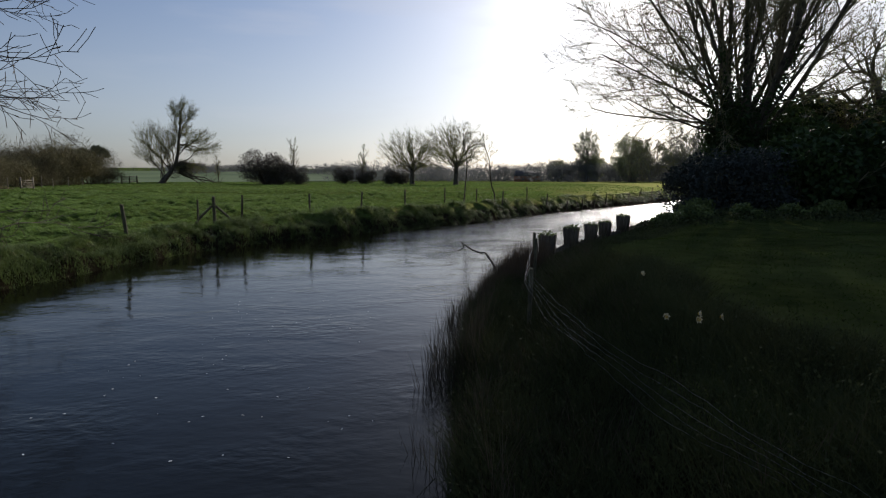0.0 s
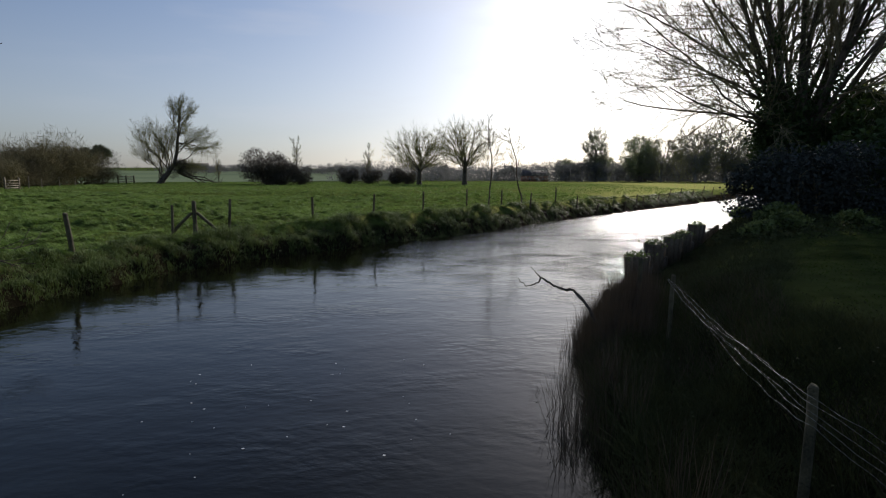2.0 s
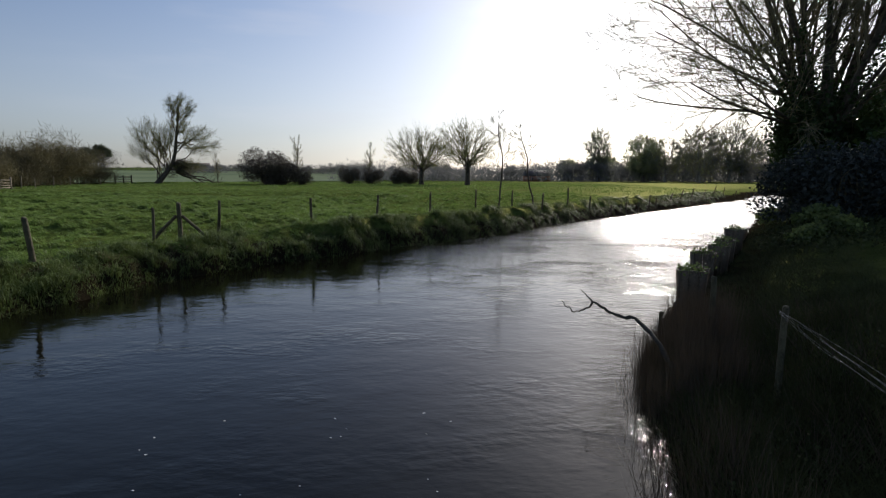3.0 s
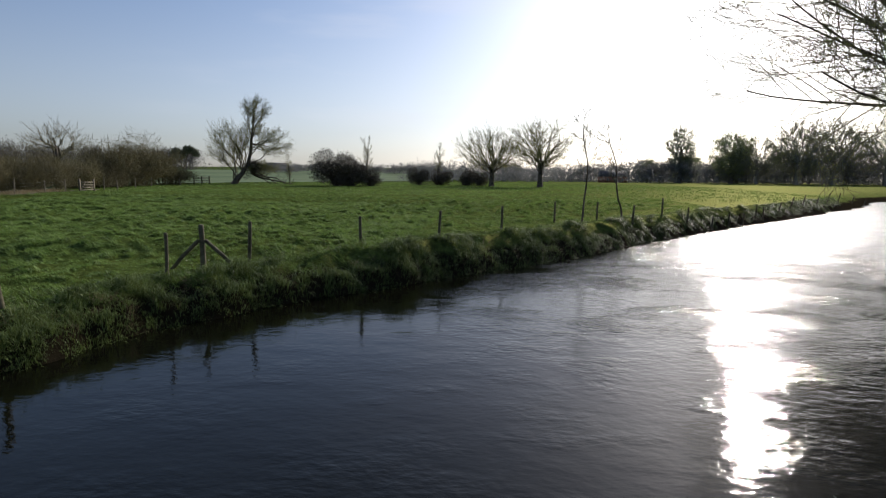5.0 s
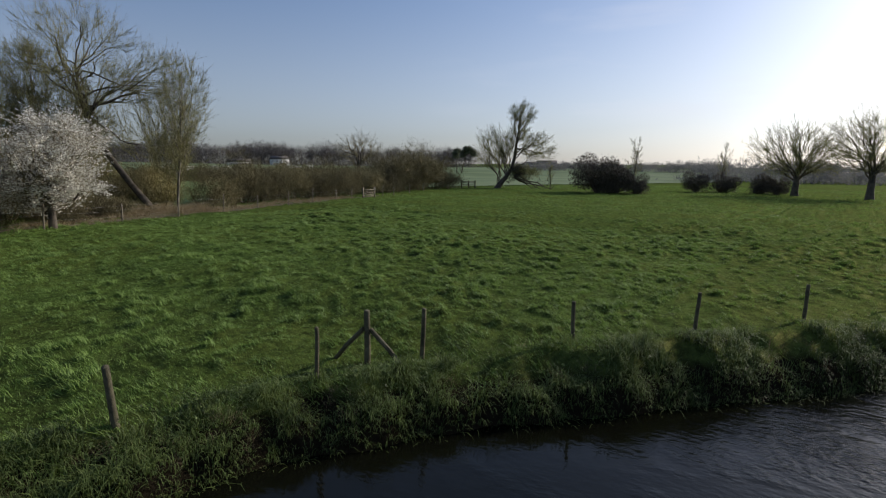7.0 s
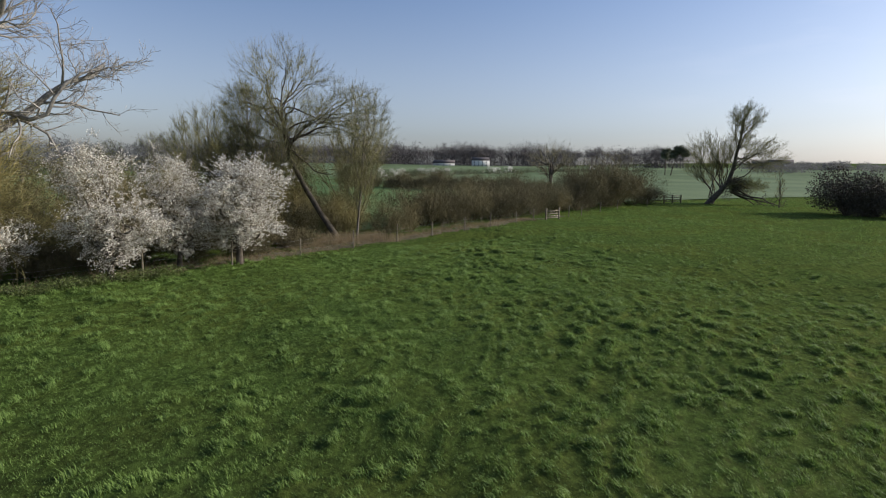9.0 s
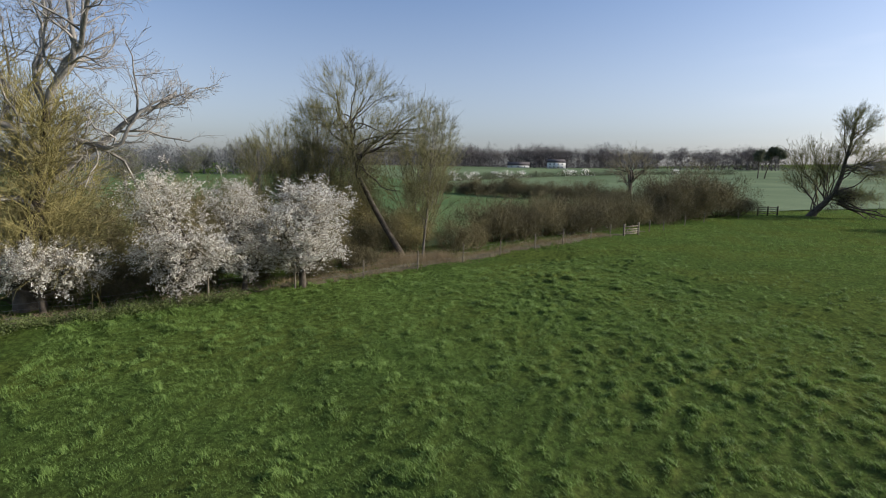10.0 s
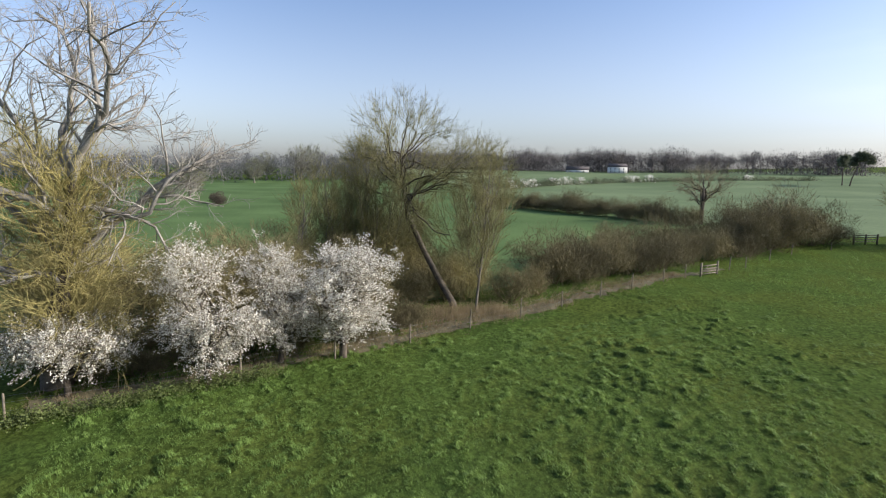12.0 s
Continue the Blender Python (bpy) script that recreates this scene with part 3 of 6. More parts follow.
def fan(rng, n, base_r, tilt, length, radius, z=0.0, level=0):
    """Several stems that rise from one foot, leaning outwards."""
    out = []
    for i in range(n):
        a = 2 * math.pi * (i + rng.uniform(0, 0.8)) / n
        t = tilt * rng.uniform(0.25, 1.1)
        out.append(((math.cos(a) * base_r, math.sin(a) * base_r, z), (math.cos(a) * math.sin(t), math.sin(a) * math.sin(t), math.cos(t)), length * rng.uniform(0.8, 1.1), radius * rng.uniform(0.7, 1.1), level))
    return out


def parted(rng, pts, k):
    """Sorts points into k clusters; returns a cluster number for each."""
    if len(pts) <= k:
        return np.arange(len(pts))
    c = pts[rng.choice(len(pts), k, replace=False)]
    for _ in range(6):
        own = np.argmin(((pts[:, None] - c[None]) ** 2).sum(2), 1)
        for j in range(k):
            if np.any(own == j):
                c[j] = pts[own == j].mean(0)
    return own


def bough(rng, a, way, b, n, wiggle, lift):
    """A curved branch from a, setting out along way, to b."""
    span = np.linalg.norm(b - a)
    end = (b - a) / (span + 1e-9) + np.array([0, 0, lift])
    t = np.linspace(0, 1, n)[:, None]
    p = (2 * t ** 3 - 3 * t ** 2 + 1) * a + (t ** 3 - 2 * t ** 2 + t) * way * span * 0.8 + (-2 * t ** 3 + 3 * t ** 2) * b + (t ** 3 - t ** 2) * end * span * 0.8
    bend = rng.normal(size=(3, 3)) * wiggle * span
    for j in range(3):
        p += np.sin((j + 1) * math.pi * t) * bend[j] * (0.9, 0.7, 0.45)[j]
    p[1:-1] += rng.normal(size=(n - 2, 3)) * 0.18 * wiggle * span
    return p


def crowned(seed, trunk, radii, lobes, k=(4, 5, 5), twigs=7, twig=0.7, wood=0.16, min_r=0.012, bark=M_BARK, fine=M_TWIG, leaf=None, leaf_size=0.06, leaf_n=1, jitter=0.02, wiggle=0.05, lift=0.25, floor=0.0, low=0.35, split=False, hollow=0.75, thin=1.0):
    """A tree whose limbs fork outwards to fill rounded lobes of crown: (centre, radii, limbs, share of the trunk) each."""
    rng = rng_of(seed)
    trunk, radii = np.array(trunk, float), np.array(radii, float)
    body, sprays, spots, arms = Soup(), Soup(), [], []
    body.tube(trunk, radii, 10)
    for centre, size, limbs, *reach in lobes:
        lo_, hi_ = reach[0] if reach else (low + (1 - low) * 0.2, 1.0)
        centre, size = np.array(centre, float), np.array(size, float)
        n = limbs * k[0] * k[1]
        d = rng.normal(size=(n, 3))
        d /= np.linalg.norm(d, axis=1, keepdims=True)
        tips = centre + d * size * (hollow + (1 - hollow) * rng.uniform(-0.9, 1.05, n) + 0.07 * rng.normal(size=n))[:, None]
        tips[:, 2] = np.where(tips[:, 2] < floor, floor + rng.uniform(0, 1, n) * size[2] * 0.7, tips[:, 2])
        own = parted(rng, tips, limbs)
        for i in range(limbs):
            mine = tips[own == i]
            if not len(mine):
                continue
            goal = mine.mean(0)
            f = np.clip(rng.uniform(lo_, hi_), 0, 1) * (len(trunk) - 1)
            j = min(int(f), len(trunk) - 2)
            a = trunk[j] + (trunk[j + 1] - trunk[j]) * (f - j)
            way = trunk[j + 1] - trunk[j]
            way = way / np.linalg.norm(way) * 0.5 + (goal - a) / np.linalg.norm(goal - a) * 0.7
            b = a + (goal - a) * 0.72
            p = bough(rng, a, way, b, 8, wiggle, lift)
            r = min(wood, np.interp(f, np.arange(len(radii)), radii) * 0.7)
            rr = np.linspace(r, r * (0.15 + 0.3 * thin), 8)
            if split:
                arm = Soup()
                arm.tube(p, np.maximum(rr, min_r), 7)
                arms.append(smooth(arm.data("limb", bark)))
            else:
                body.tube(p, np.maximum(rr, min_r), 6)
            sub = parted(rng, mine, k[0])
            for m in range(sub.max() + 1):
                grp = mine[sub == m]
                if not len(grp):
                    continue
                g = grp.mean(0)
                u = rng.integers(3, 8)
                w = p[u] - p[u - 1]
                w /= np.linalg.norm(w)
                c = p[u] + (g - p[u]) * 0.75
                q = bough(rng, p[u], w, c, 6, wiggle * 1.2, lift)
                r2 = rr[u] * 0.6 * thin
                qr = np.linspace(r2, r2 * 0.5, 6)
                sprays.tube(q, np.maximum(qr, min_r), 4)
                for e in grp:
                    v = rng.integers(2, 6)
                    w = q[v] - q[v - 1]
                    w /= np.linalg.norm(w)
                    h = bough(rng, q[v], w, e, 4, wiggle * 1.4, lift)
                    sprays.tube(h, np.maximum(np.linspace(qr[v] * 0.6, qr[v] * 0.25, 4), min_r), 3)
                    out = (e - centre) / size
                    out /= np.linalg.norm(out) + 1e-9
                    z = rng.uniform(0.8, 3.0, twigs)
                    zi = np.minimum(z.astype(int), 2)
                    s0 = h[zi] + (h[zi + 1] - h[zi]) * (z - zi)[:, None]
                    tw = out * 0.5 + rng.normal(size=(twigs, 3)) * 0.5 + (h[3] - h[2]) / (np.linalg.norm(h[3] - h[2]) + 1e-9) * 0.45 + np.array([0, 0, lift])
                    tw /= np.linalg.norm(tw, axis=1, keepdims=True)
                    ln = twig * rng.uniform(0.5, 1.4, twigs)
                    for s1, d1, l1 in zip(s0, tw, ln):
                        sprays.tube([s1, s1 + d1 * l1 + np.array([0, 0, 0.1 * l1 * lift])], [min_r, min_r * 0.5], 3)
                        if leaf:
                            x = rng.uniform(0.1, 1, leaf_n)[:, None]
                            spots.append(s1 + d1 * l1 * x)
    lm = None
    if leaf:
        ls, sp = Soup(), np.concatenate(spots)
        ls.leaves(sp + rng.normal(size=sp.shape) * jitter, leaf_size, rng, 0.1)
        lm = ls.data("foliage", leaf)
    return (smooth(body.data("trunk", bark)), sprays.data("crown", fine), lm, *arms)

# ---------- tree kinds ----------


def crown_points(rng, n, rx, ry, rz, lumps=9, shell=0.55):
    """Points in an uneven crown: several overlapping lumps, thinner towards the outside."""
    c = np.clip(rng.normal(size=(lumps, 3)), -1.3, 1.3) * np.array([rx, ry, rz]) * 0.42
    s = rng.uniform(0.35, 0.62, lumps)
    k = rng.integers(0, lumps, n)
    d = rng.normal(size=(n, 3))
    d /= np.linalg.norm(d, axis=1, keepdims=True)
    rad = (shell + (1 - shell) * rng.uniform(0, 1, n)) * s[k]
    p = c[k] + d * rad[:, None] * np.array([rx, ry, rz])
    return p


def bush_meshes(seed, r, h, n, size, leaf, twig=M_TWIG, lumps=10):
    """A leafy shrub: stems, and a crown of many small leaves down to the ground."""
    rng = rng_of(seed)
    stems = Soup()
    for s in fan(rng, 9, 0.12, 0.75, h * 0.8, 0.05 + 0.01 * h):
        for level, pts, radii in grow(rng, s[0], s[1], s[2], s[3], [(4, 0.6, 0.5, 0.15, 0.02, 0.3), (0, 0, 0, 0.2, 0, 0)]):
            stems.tube(pts, radii, 5)
    p = crown_points(rng, n, r, r, h * 0.6, lumps)
    p[:, 2] += h * 0.5
    p[:, 2] = np.where(p[:, 2] < 0.05, rng.uniform(0.03, 0.5 * h, n), p[:, 2])
    lv = Soup()
    lv.leaves(p, size, rng, 0.2)
    return smooth(stems.data("stems", twig)), lv.data("foliage", leaf)


def brush_meshes(seed, r, h, n, size, mat, lumps=9, long=15.0, core=0):
    """A leafless thicket: fanned stems, and a dense haze of thin upright twigs."""
    rng = rng_of(seed)
    stems = Soup()
    for s in fan(rng, 11, 0.35, 0.85, h * 0.6, 0.03 + 0.008 * h):
        for level, pts, radii in grow(rng, s[0], s[1], s[2], s[3], [(6, 0.6, 0.5, 0.14, 0.02, 0.2), (0, 0, 0, 0.2, 0.02, 0)]):
            stems.tube(pts, np.maximum(radii, 0.01), 4)
    p = crown_points(rng, n, r, r, h * 0.5, lumps, 0.35)
    p[:, 2] += h * 0.42
    p[:, 2] = np.where(p[:, 2] < 0.0, rng.uniform(0.0, 0.4 * h, n), p[:, 2])
    fuzz = Soup()
    fuzz.leaves(p, size, rng, -1.0, long)
    if core:
        q = crown_points(rng, core, r * 0.8, r * 0.8, h * 0.4, lumps, 0.2)
        q[:, 2] = np.abs(q[:, 2] + h * 0.36)
        fuzz.leaves(q, h * 0.006, rng, -0.5, 22.0)
    return smooth(stems.data("stem", mat)), fuzz.data("crown", mat), None


def make_bush(name, meshes, x, y, label, size=1.0, turn=0.0, category="bush", group="", sink=0.05):
    ob = empty(name, (x, y, at_land(x, y) - sink), turn, size)
    put("stem", meshes[0], ob)
    put("foliage", meshes[1], ob)
    return tagged(ob, label, category, group)


# ---------- garden side: big willow and the dark shrubs ----------
rb = rng_of(21)
limbs = []
for i in range(20):
    a = 2 * math.pi * (i + rb.uniform(0, 0.7)) / 20
    t = rb.uniform(0.08, 0.72)
    limbs.append(((math.cos(a) * 1.1, math.sin(a) * 1.1, rb.uniform(5.0, 8.0)), (math.cos(a) * math.sin(t), math.sin(a) * math.sin(t), math.cos(t)), rb.uniform(15, 20), rb.uniform(0.16, 0.27), 0))
for z, l, up, back in ((7.2, 13.5, 0.32, -0.25), (5.8, 13, 0.08, -0.45), (8.2, 15, 0.6, -0.1), (6.6, 12.5, 0.05, 0.3), (7.8, 14, 0.85, -0.4), (5.6, 12, 0.12, -0.75), (7.4, 13.5, 0.5, 0.35)):
    limbs.append(((-0.8, 0, z), (-1, back, up), l, 0.12, 0))
SPEC_BIG = [(10, 0.62, 0.46, 0.06, 0.02, 0.14), (8, 0.62, 0.46, 0.10, 0.02, 0.12), (8, 0.6, 0.5, 0.14, -0.01, 0.1), (0, 0, 0, 0.16, -0.05, 0)]
big = tree_meshes(31, limbs, SPEC_BIG, leaf=M_BUD, leaf_size=0.05, leaf_n=2, min_r=0.0105, split=True,
                  extra=[(np.array([(0, 0, -0.3), (0.1, 0, 1.5), (0, 0.1, 3.5), (-0.1, 0, 5.5), (0, 0, 8.5)]), np.array([1.9, 1.5, 1.35, 1.45, 0.8]))])
willow = make_tree("willow_tree", big, 26.5, 48.0, "huge bare many-limbed willow with an ivy-clad trunk beside the river", z=0.2)
ivy = Soup()
ip = crown_points(rb, 16000, 4.0, 4.0, 5.2, 20, 0.45)
ip[:, 2] = np.abs(ip[:, 2] + 4.4)
ivy.leaves(ip, 0.22, rb, 0.6, 1.1)
for start, way, length, radius, _ in limbs[:20]:
    w = np.array(way, float) / np.linalg.norm(way)
    k = rb.uniform(0.0, 0.5, 240) ** 1.3 * length
    q = np.array(start) + k[:, None] * w + rb.normal(size=(240, 3)) * (0.32 - 0.012 * k[:, None])
    ivy.leaves(q, 0.18, rb, 0.6, 1.1)
put("ivy", ivy.data("ivy", M_LEAF), willow, label="dark ivy over the trunk")

conifer = bush_meshes(41, 3.3, 3.3, 16000, 0.11, M_BLUE_LEAF, lumps=22)
make_bush("conifer_shrub", conifer, 16.0, 30.0, "broad blue-grey conifer shrub in deep shade")
ever_a, ever_b = bush_meshes(42, 3.2, 5.0, 6500, 0.27, M_LEAF), bush_meshes(43, 3.4, 8.0, 6800, 0.35, M_LEAF, lumps=14)
for i, (x, y, s, k) in enumerate(((22.5, 36.5, 0.85, 0), (24, 32, 0.9, 0), (27, 38, 0.7, 1), (30, 31, 0.75, 1), (25, 25.5, 0.8, 0), (36, 42, 1.1, 1), (34, 25, 0.9, 1), (30, 19, 0.75, 1), (40, 33, 1.1, 1), (44, 48, 1.25, 1), (33.5, 52, 1.15, 1), (30, 45, 0.85, 1), (39, 56, 1.25, 1), (21.5, 30.5, 0.75, 0))):
    make_bush("evergreen_shrub", (ever_a, ever_b)[k], x, y, "dark dense evergreen shrub in the garden's shade", s, i * 1.3, group="garden evergreens")
garden_tree = crowned(45, [(0, 0, -0.3), (0, 0, 2), (0.1, 0, 5), (0, 0, 9)], [0.45, 0.38, 0.3, 0.15], [((0, 0, 9.0), (5.5, 5.5, 6.0), 16), ((0, 0, 6), (3.5, 3.5, 4), 6)], (5, 5), 3, 1.0, 0.15, 0.014, leaf=M_BUD, leaf_size=0.08, leaf_n=2, floor=2.0, low=0.2)
for x, y, s in ((35.5, 40, 0.95), (41, 41, 1.15), (44, 34, 1.1), (38, 48, 1.2), (33, 34, 0.8), (46, 44, 1.3), (38, 27, 0.9), (50, 38, 1.3)):
    make_tree("garden_tree", garden_tree, x, y, "bare budding tree crowded behind the garden's evergreens", size=s, turn=x, group="garden trees")
bed = bush_meshes(44, 0.9, 0.8, 2600, 0.10, M_WEED)
for i, (x, y, s) in enumerate(((9.8, 23.5, 0.7), (11.8, 25, 0.9), (13.5, 24, 0.8), (13.6, 28.5, 1.1), (16.5, 32.5, 1.3), (16.4, 36.4, 1.0), (20.5, 39, 1.4), (24, 43, 1.5), (16, 24.5, 0.8), (18.5, 25.5, 0.9), (22, 22.5, 0.8))):
    make_bush("bed_shrub", bed, x, y, "low leafy shrub in a shaded bed near the water", s, i * 2.1, group="bed shrubs")

# ---------- meadow fence by the river ----------


def post_mesh(seed, h, w, lean=(0, 0), mat=None):
    rng = rng_of(seed)
    s = Soup()
    k = 8
    zs = np.array([-0.25, 0.0, 0.4 * h, 0.8 * h, h - 0.02, h])
    rs = np.array([1.05, 1.05, 1.0, 0.97, 0.95, 0.8]) * w * 0.5
    pts = np.stack([lean[0] * zs + rng.normal(0, 0.004, 6), lean[1] * zs + rng.normal(0, 0.004, 6), zs], 1)
    s.tube(pts, rs, k)
    return s.data("post", mat or M_POST)


POSTS = [(-11.52, 19.33), (-10.52, 22.85), (-9.5, 25.15), (-6.96, 27.95), (-4.7, 30.8), (-2.4, 33.6), (0.12, 37.9), (2.5, 40.1), (4.55, 41.1), (6.95, 44.5), (8.95, 46.2), (11.2, 48.5), (13.4, 51.5), (15.1, 53.4), (17.0, 56.0), (18.2, 57.5), (21.3, 61.9), (23.9, 65.4), (26.9, 69.3), (30.0, 73), (33.2, 77), (36.5, 81), (40.5, 85.5), (44.5, 90)]
for i, (x, y) in enumerate(POSTS):
    lean = ((-0.06, -0.06), (0.05, -0.02), (0.1, -0.08), (0.0, -0.05), (0.05, 0), (0.03, -0.03), (0.02, 0), (0.02, 0))[i] if i < 8 else ((0.03 + 0.02 * (i % 3), 0.02) if i < 16 else (0.22 + 0.05 * (i % 3), 0.05))
    h = (1.08, 1.16, 1.28, 1.0, 1.03, 1.08, 1.06, 1.05)[i] if i < 8 else (1.4 if i in (14, 15) else 1.1)
    ob = put("fence_post", post_mesh(60 + i, h, (0.13, 0.09, 0.11, 0.11, 0.1, 0.1, 0.1, 0.1)[i] if i < 8 else 0.11, lean), at=(x, y, at_land(x, y) - 0.02))
    tagged(ob, "weathered round wooden fence post on the grassy bank", "fence post", "riverside fence posts")
sx, sy = -10.38, 24.22
strainer = empty("strainer_post", (sx, sy, at_land(sx, sy) - 0.02), 0.35)
put("post", post_mesh(59, 1.28, 0.15), strainer)
for sg in (-1, 1):
    s = Soup()
    s.tube([(sg * 0.08, 0, 0.85), (sg * 0.55, 0.02, 0.38), (sg * 0.95, 0.02, -0.12)], [0.055, 0.055, 0.05], 7)
    put("strut", s.data("strut", M_POST), strainer)
tagged(strainer, "thick wooden strainer post with two slanting struts", "fence post")

# two thin crooked saplings at the fence
for i, (x, y, h, sd) in enumerate(((1.49, 38.1, 4.7, 71), (4.0, 41.2, 4.5, 72))):
    m = tree_meshes(sd, [((0, 0, 0), (0.08, 0.02, 1), h * 1.1, 0.055)], [(11, 0.7, 0.2, 0.17, 0.10, 0.4), (5, 0.6, 0.55, 0.2, 0.06, 0.2), (4, 0.6, 0.55, 0.2, 0.05, 0.2), (0, 0, 0, 0.2, 0.05, 0)], min_r=0.008)
    make_tree("sapling", m, x, y, "thin crooked bare sapling at the riverside fence", group="saplings")

# ---------- meadow trees ----------
leaning = crowned(81, [(-0.5, 0, -0.3), (0.2, 0, 0.9), (1.4, 0, 2.4), (2.7, 0, 4.4), (3.3, 0, 6.8), (3.6, 0, 9.6), (4.1, 0, 13.0), (4.5, 0, 16.5)], [0.8, 0.62, 0.5, 0.42, 0.34, 0.27, 0.18, 0.08],
                  [((-1.9, 0.5, 9.4), (4.0, 3.6, 5.2), 9, (0.08, 0.32)), ((1.2, -0.6, 9.8), (2.6, 2.6, 3.2), 4, (0.2, 0.5)), ((8.6, -0.3, 9.0), (4.3, 3.8, 3.6), 8, (0.4, 0.68)), ((4.8, 0, 16.4), (3.1, 2.8, 2.8), 8, (0.68, 1.0)), ((4.2, 0, 12.0), (2.6, 2.6, 2.4), 5, (0.55, 0.8)), ((5.6, 0.3, 3.6), (4.0, 2.4, 1.7), 7, (0.22, 0.42))],
                  (6, 6), 6, 0.85, 0.12, 0.012, fine=M_OLIVE_TWIG, leaf=M_BUD, leaf_size=0.05, leaf_n=2, floor=0.7, low=0.3, split=True, wiggle=0.06, lift=0.3)
leaning_willow = make_tree("leaning_willow", leaning, -62.2, 119.6, "old leaning willow with a tufted top and fallen limbs", turn=0.49)
rl = rng_of(85)
for x1, y1, z0 in ((9.5, 0.5, 3.6), (10.8, -0.6, 3.2), (8.0, 1.2, 2.6), (11.5, 0.2, 2.2)):
    fallen = Soup()
    p = np.linspace(0, 1, 7)[:, None] * np.array((x1 - 3.2, y1, -z0 - 0.1)) + np.array((3.2, 0, z0)) + rl.normal(size=(7, 3)) * 0.14
    fallen.tube(p, np.linspace(0.2, 0.06, 7), 6)
    for k in range(9):
        q = p[rl.integers(2, 7)]
        fallen.tube([q, q + rl.normal(size=3) * 0.5 + np.array((0.5, 0, 0.5)), q + rl.normal(size=3) * 0.7 + np.array((1.1, 0, 1.1))], [0.04, 0.03, 0.015], 3)
    put("fallen_limb", smooth(fallen.data("fallen_limb", M_BARK)), leaning_willow)
mantle = Soup()
ip = crown_points(rl, 3800, 2.6, 2.0, 2.1, 9, 0.3) + np.array((3.8, 0, 3.2))
ip[:, 2] = np.abs(ip[:, 2])
mantle.leaves(ip, 0.035, rl, -0.2, 16.0)
put("thicket", mantle.data("thicket", M_THORN), leaning_willow, label="dark tangle round the trunk")
dome = crowned(82, [(0, 0, -0.3), (0, 0, 0.9), (0.1, 0, 2.4), (0.1, 0, 3.4)], [0.75, 0.55, 0.5, 0.4],
               [((0, 0, 7.8), (8.6, 8.6, 5.6), 16), ((0.5, 0, 7.0), (5, 5, 5.0), 5)], (6, 6), 6, 0.95, 0.12, 0.0115, fine=M_OLIVE_TWIG, leaf=M_BUD, leaf_size=0.065, leaf_n=2, floor=3.6, low=0.5, split=True, wiggle=0.04)
dome2 = crowned(84, [(0, 0, -0.3), (0, 0, 1.2), (0.1, 0, 2.8), (0.2, 0, 4.4)], [0.7, 0.5, 0.45, 0.35],
                [((0.2, 0, 8.8), (7.8, 7.8, 5.6), 15), ((0, 0, 8.0), (4.5, 4.5, 5), 5)], (6, 6), 6, 0.95, 0.12, 0.0115, fine=M_OLIVE_TWIG, leaf=M_BUD, leaf_size=0.065, leaf_n=2, floor=4.2, low=0.5, split=True, wiggle=0.045)
light_tree = crowned(184, [(0, 0, -0.3), (0, 0, 1.4), (0.1, 0, 3.2), (0.1, 0, 6.0)], [0.55, 0.42, 0.36, 0.25],
                     [((0, 0, 9.0), (6.8, 6.8, 5.2), 12), ((0, 0, 5.0), (5.6, 5.6, 3.4), 7)], (5, 5), 4, 1.3, 0.16, 0.026, bark=M_PALE_BARK, fine=M_FAR_TWIG, leaf=M_BUD, leaf_size=0.13, leaf_n=2, floor=1.0, low=0.2, thin=0.7)
make_tree("meadow_tree", dome, -7.9, 137.7, "broad domed budding willow on a short trunk in the meadow", size=1.1, group="meadow willows")
make_tree("meadow_tree", dome2, 3.2, 133.5, "rounded budding willow on a short trunk in the meadow", size=1.14, turn=1.0, group="meadow willows")
thorn = (*bush_meshes(87, 3.0, 4.6, 15000, 0.095, M_THORN, M_THORN, 14), None)
shaped(thorn, 5.2, 6.0)
make_tree("thorn_bush", thorn, -38.6, 116, "dark dense twiggy thorn bush out in the meadow", size=1.45, category="bush")
make_tree("thorn_bush", thorn, -34.9, 116.4, "dark dense twiggy thorn bush out in the meadow", size=1.05, turn=2, category="bush")
make_tree("thorn_bush", thorn, -31.8, 117.0, "low spreading thorn bush out in the meadow", size=0.75, turn=4, category="bush")
for i, (x, y, s) in enumerate(((-25.8, 140, 0.85), (-20.5, 143, 0.8), (-13.8, 144, 0.8), (-11.0, 142, 0.7))):
    make_tree("thorn_bush", thorn, x, y, "dark rounded thorn bush at the meadow's far side", size=s, turn=i, category="bush", group="far thorn bushes")
steep = tree_meshes(88, [((0, 0, 0), (0, 0, 1), 11, 0.22)], [(16, 0.5, 0.38, 0.06, 0.04, 0.2), (6, 0.5, 0.45, 0.1, 0.05, 0.15), (5, 0.5, 0.5, 0.14, 0.04, 0.1), (0, 0, 0, 0.15, 0.03, 0)], min_r=0.02, leaf=M_BUD, leaf_size=0.12, leaf_n=1)
for x, y, s in ((-42, 150, 0.85), (-21.8, 146, 0.72), (-50, 120, 0.45)):
    make_tree("slim_tree", steep, x, y, "slim bare upright tree beyond the meadow", size=s, turn=x, group="slim trees")

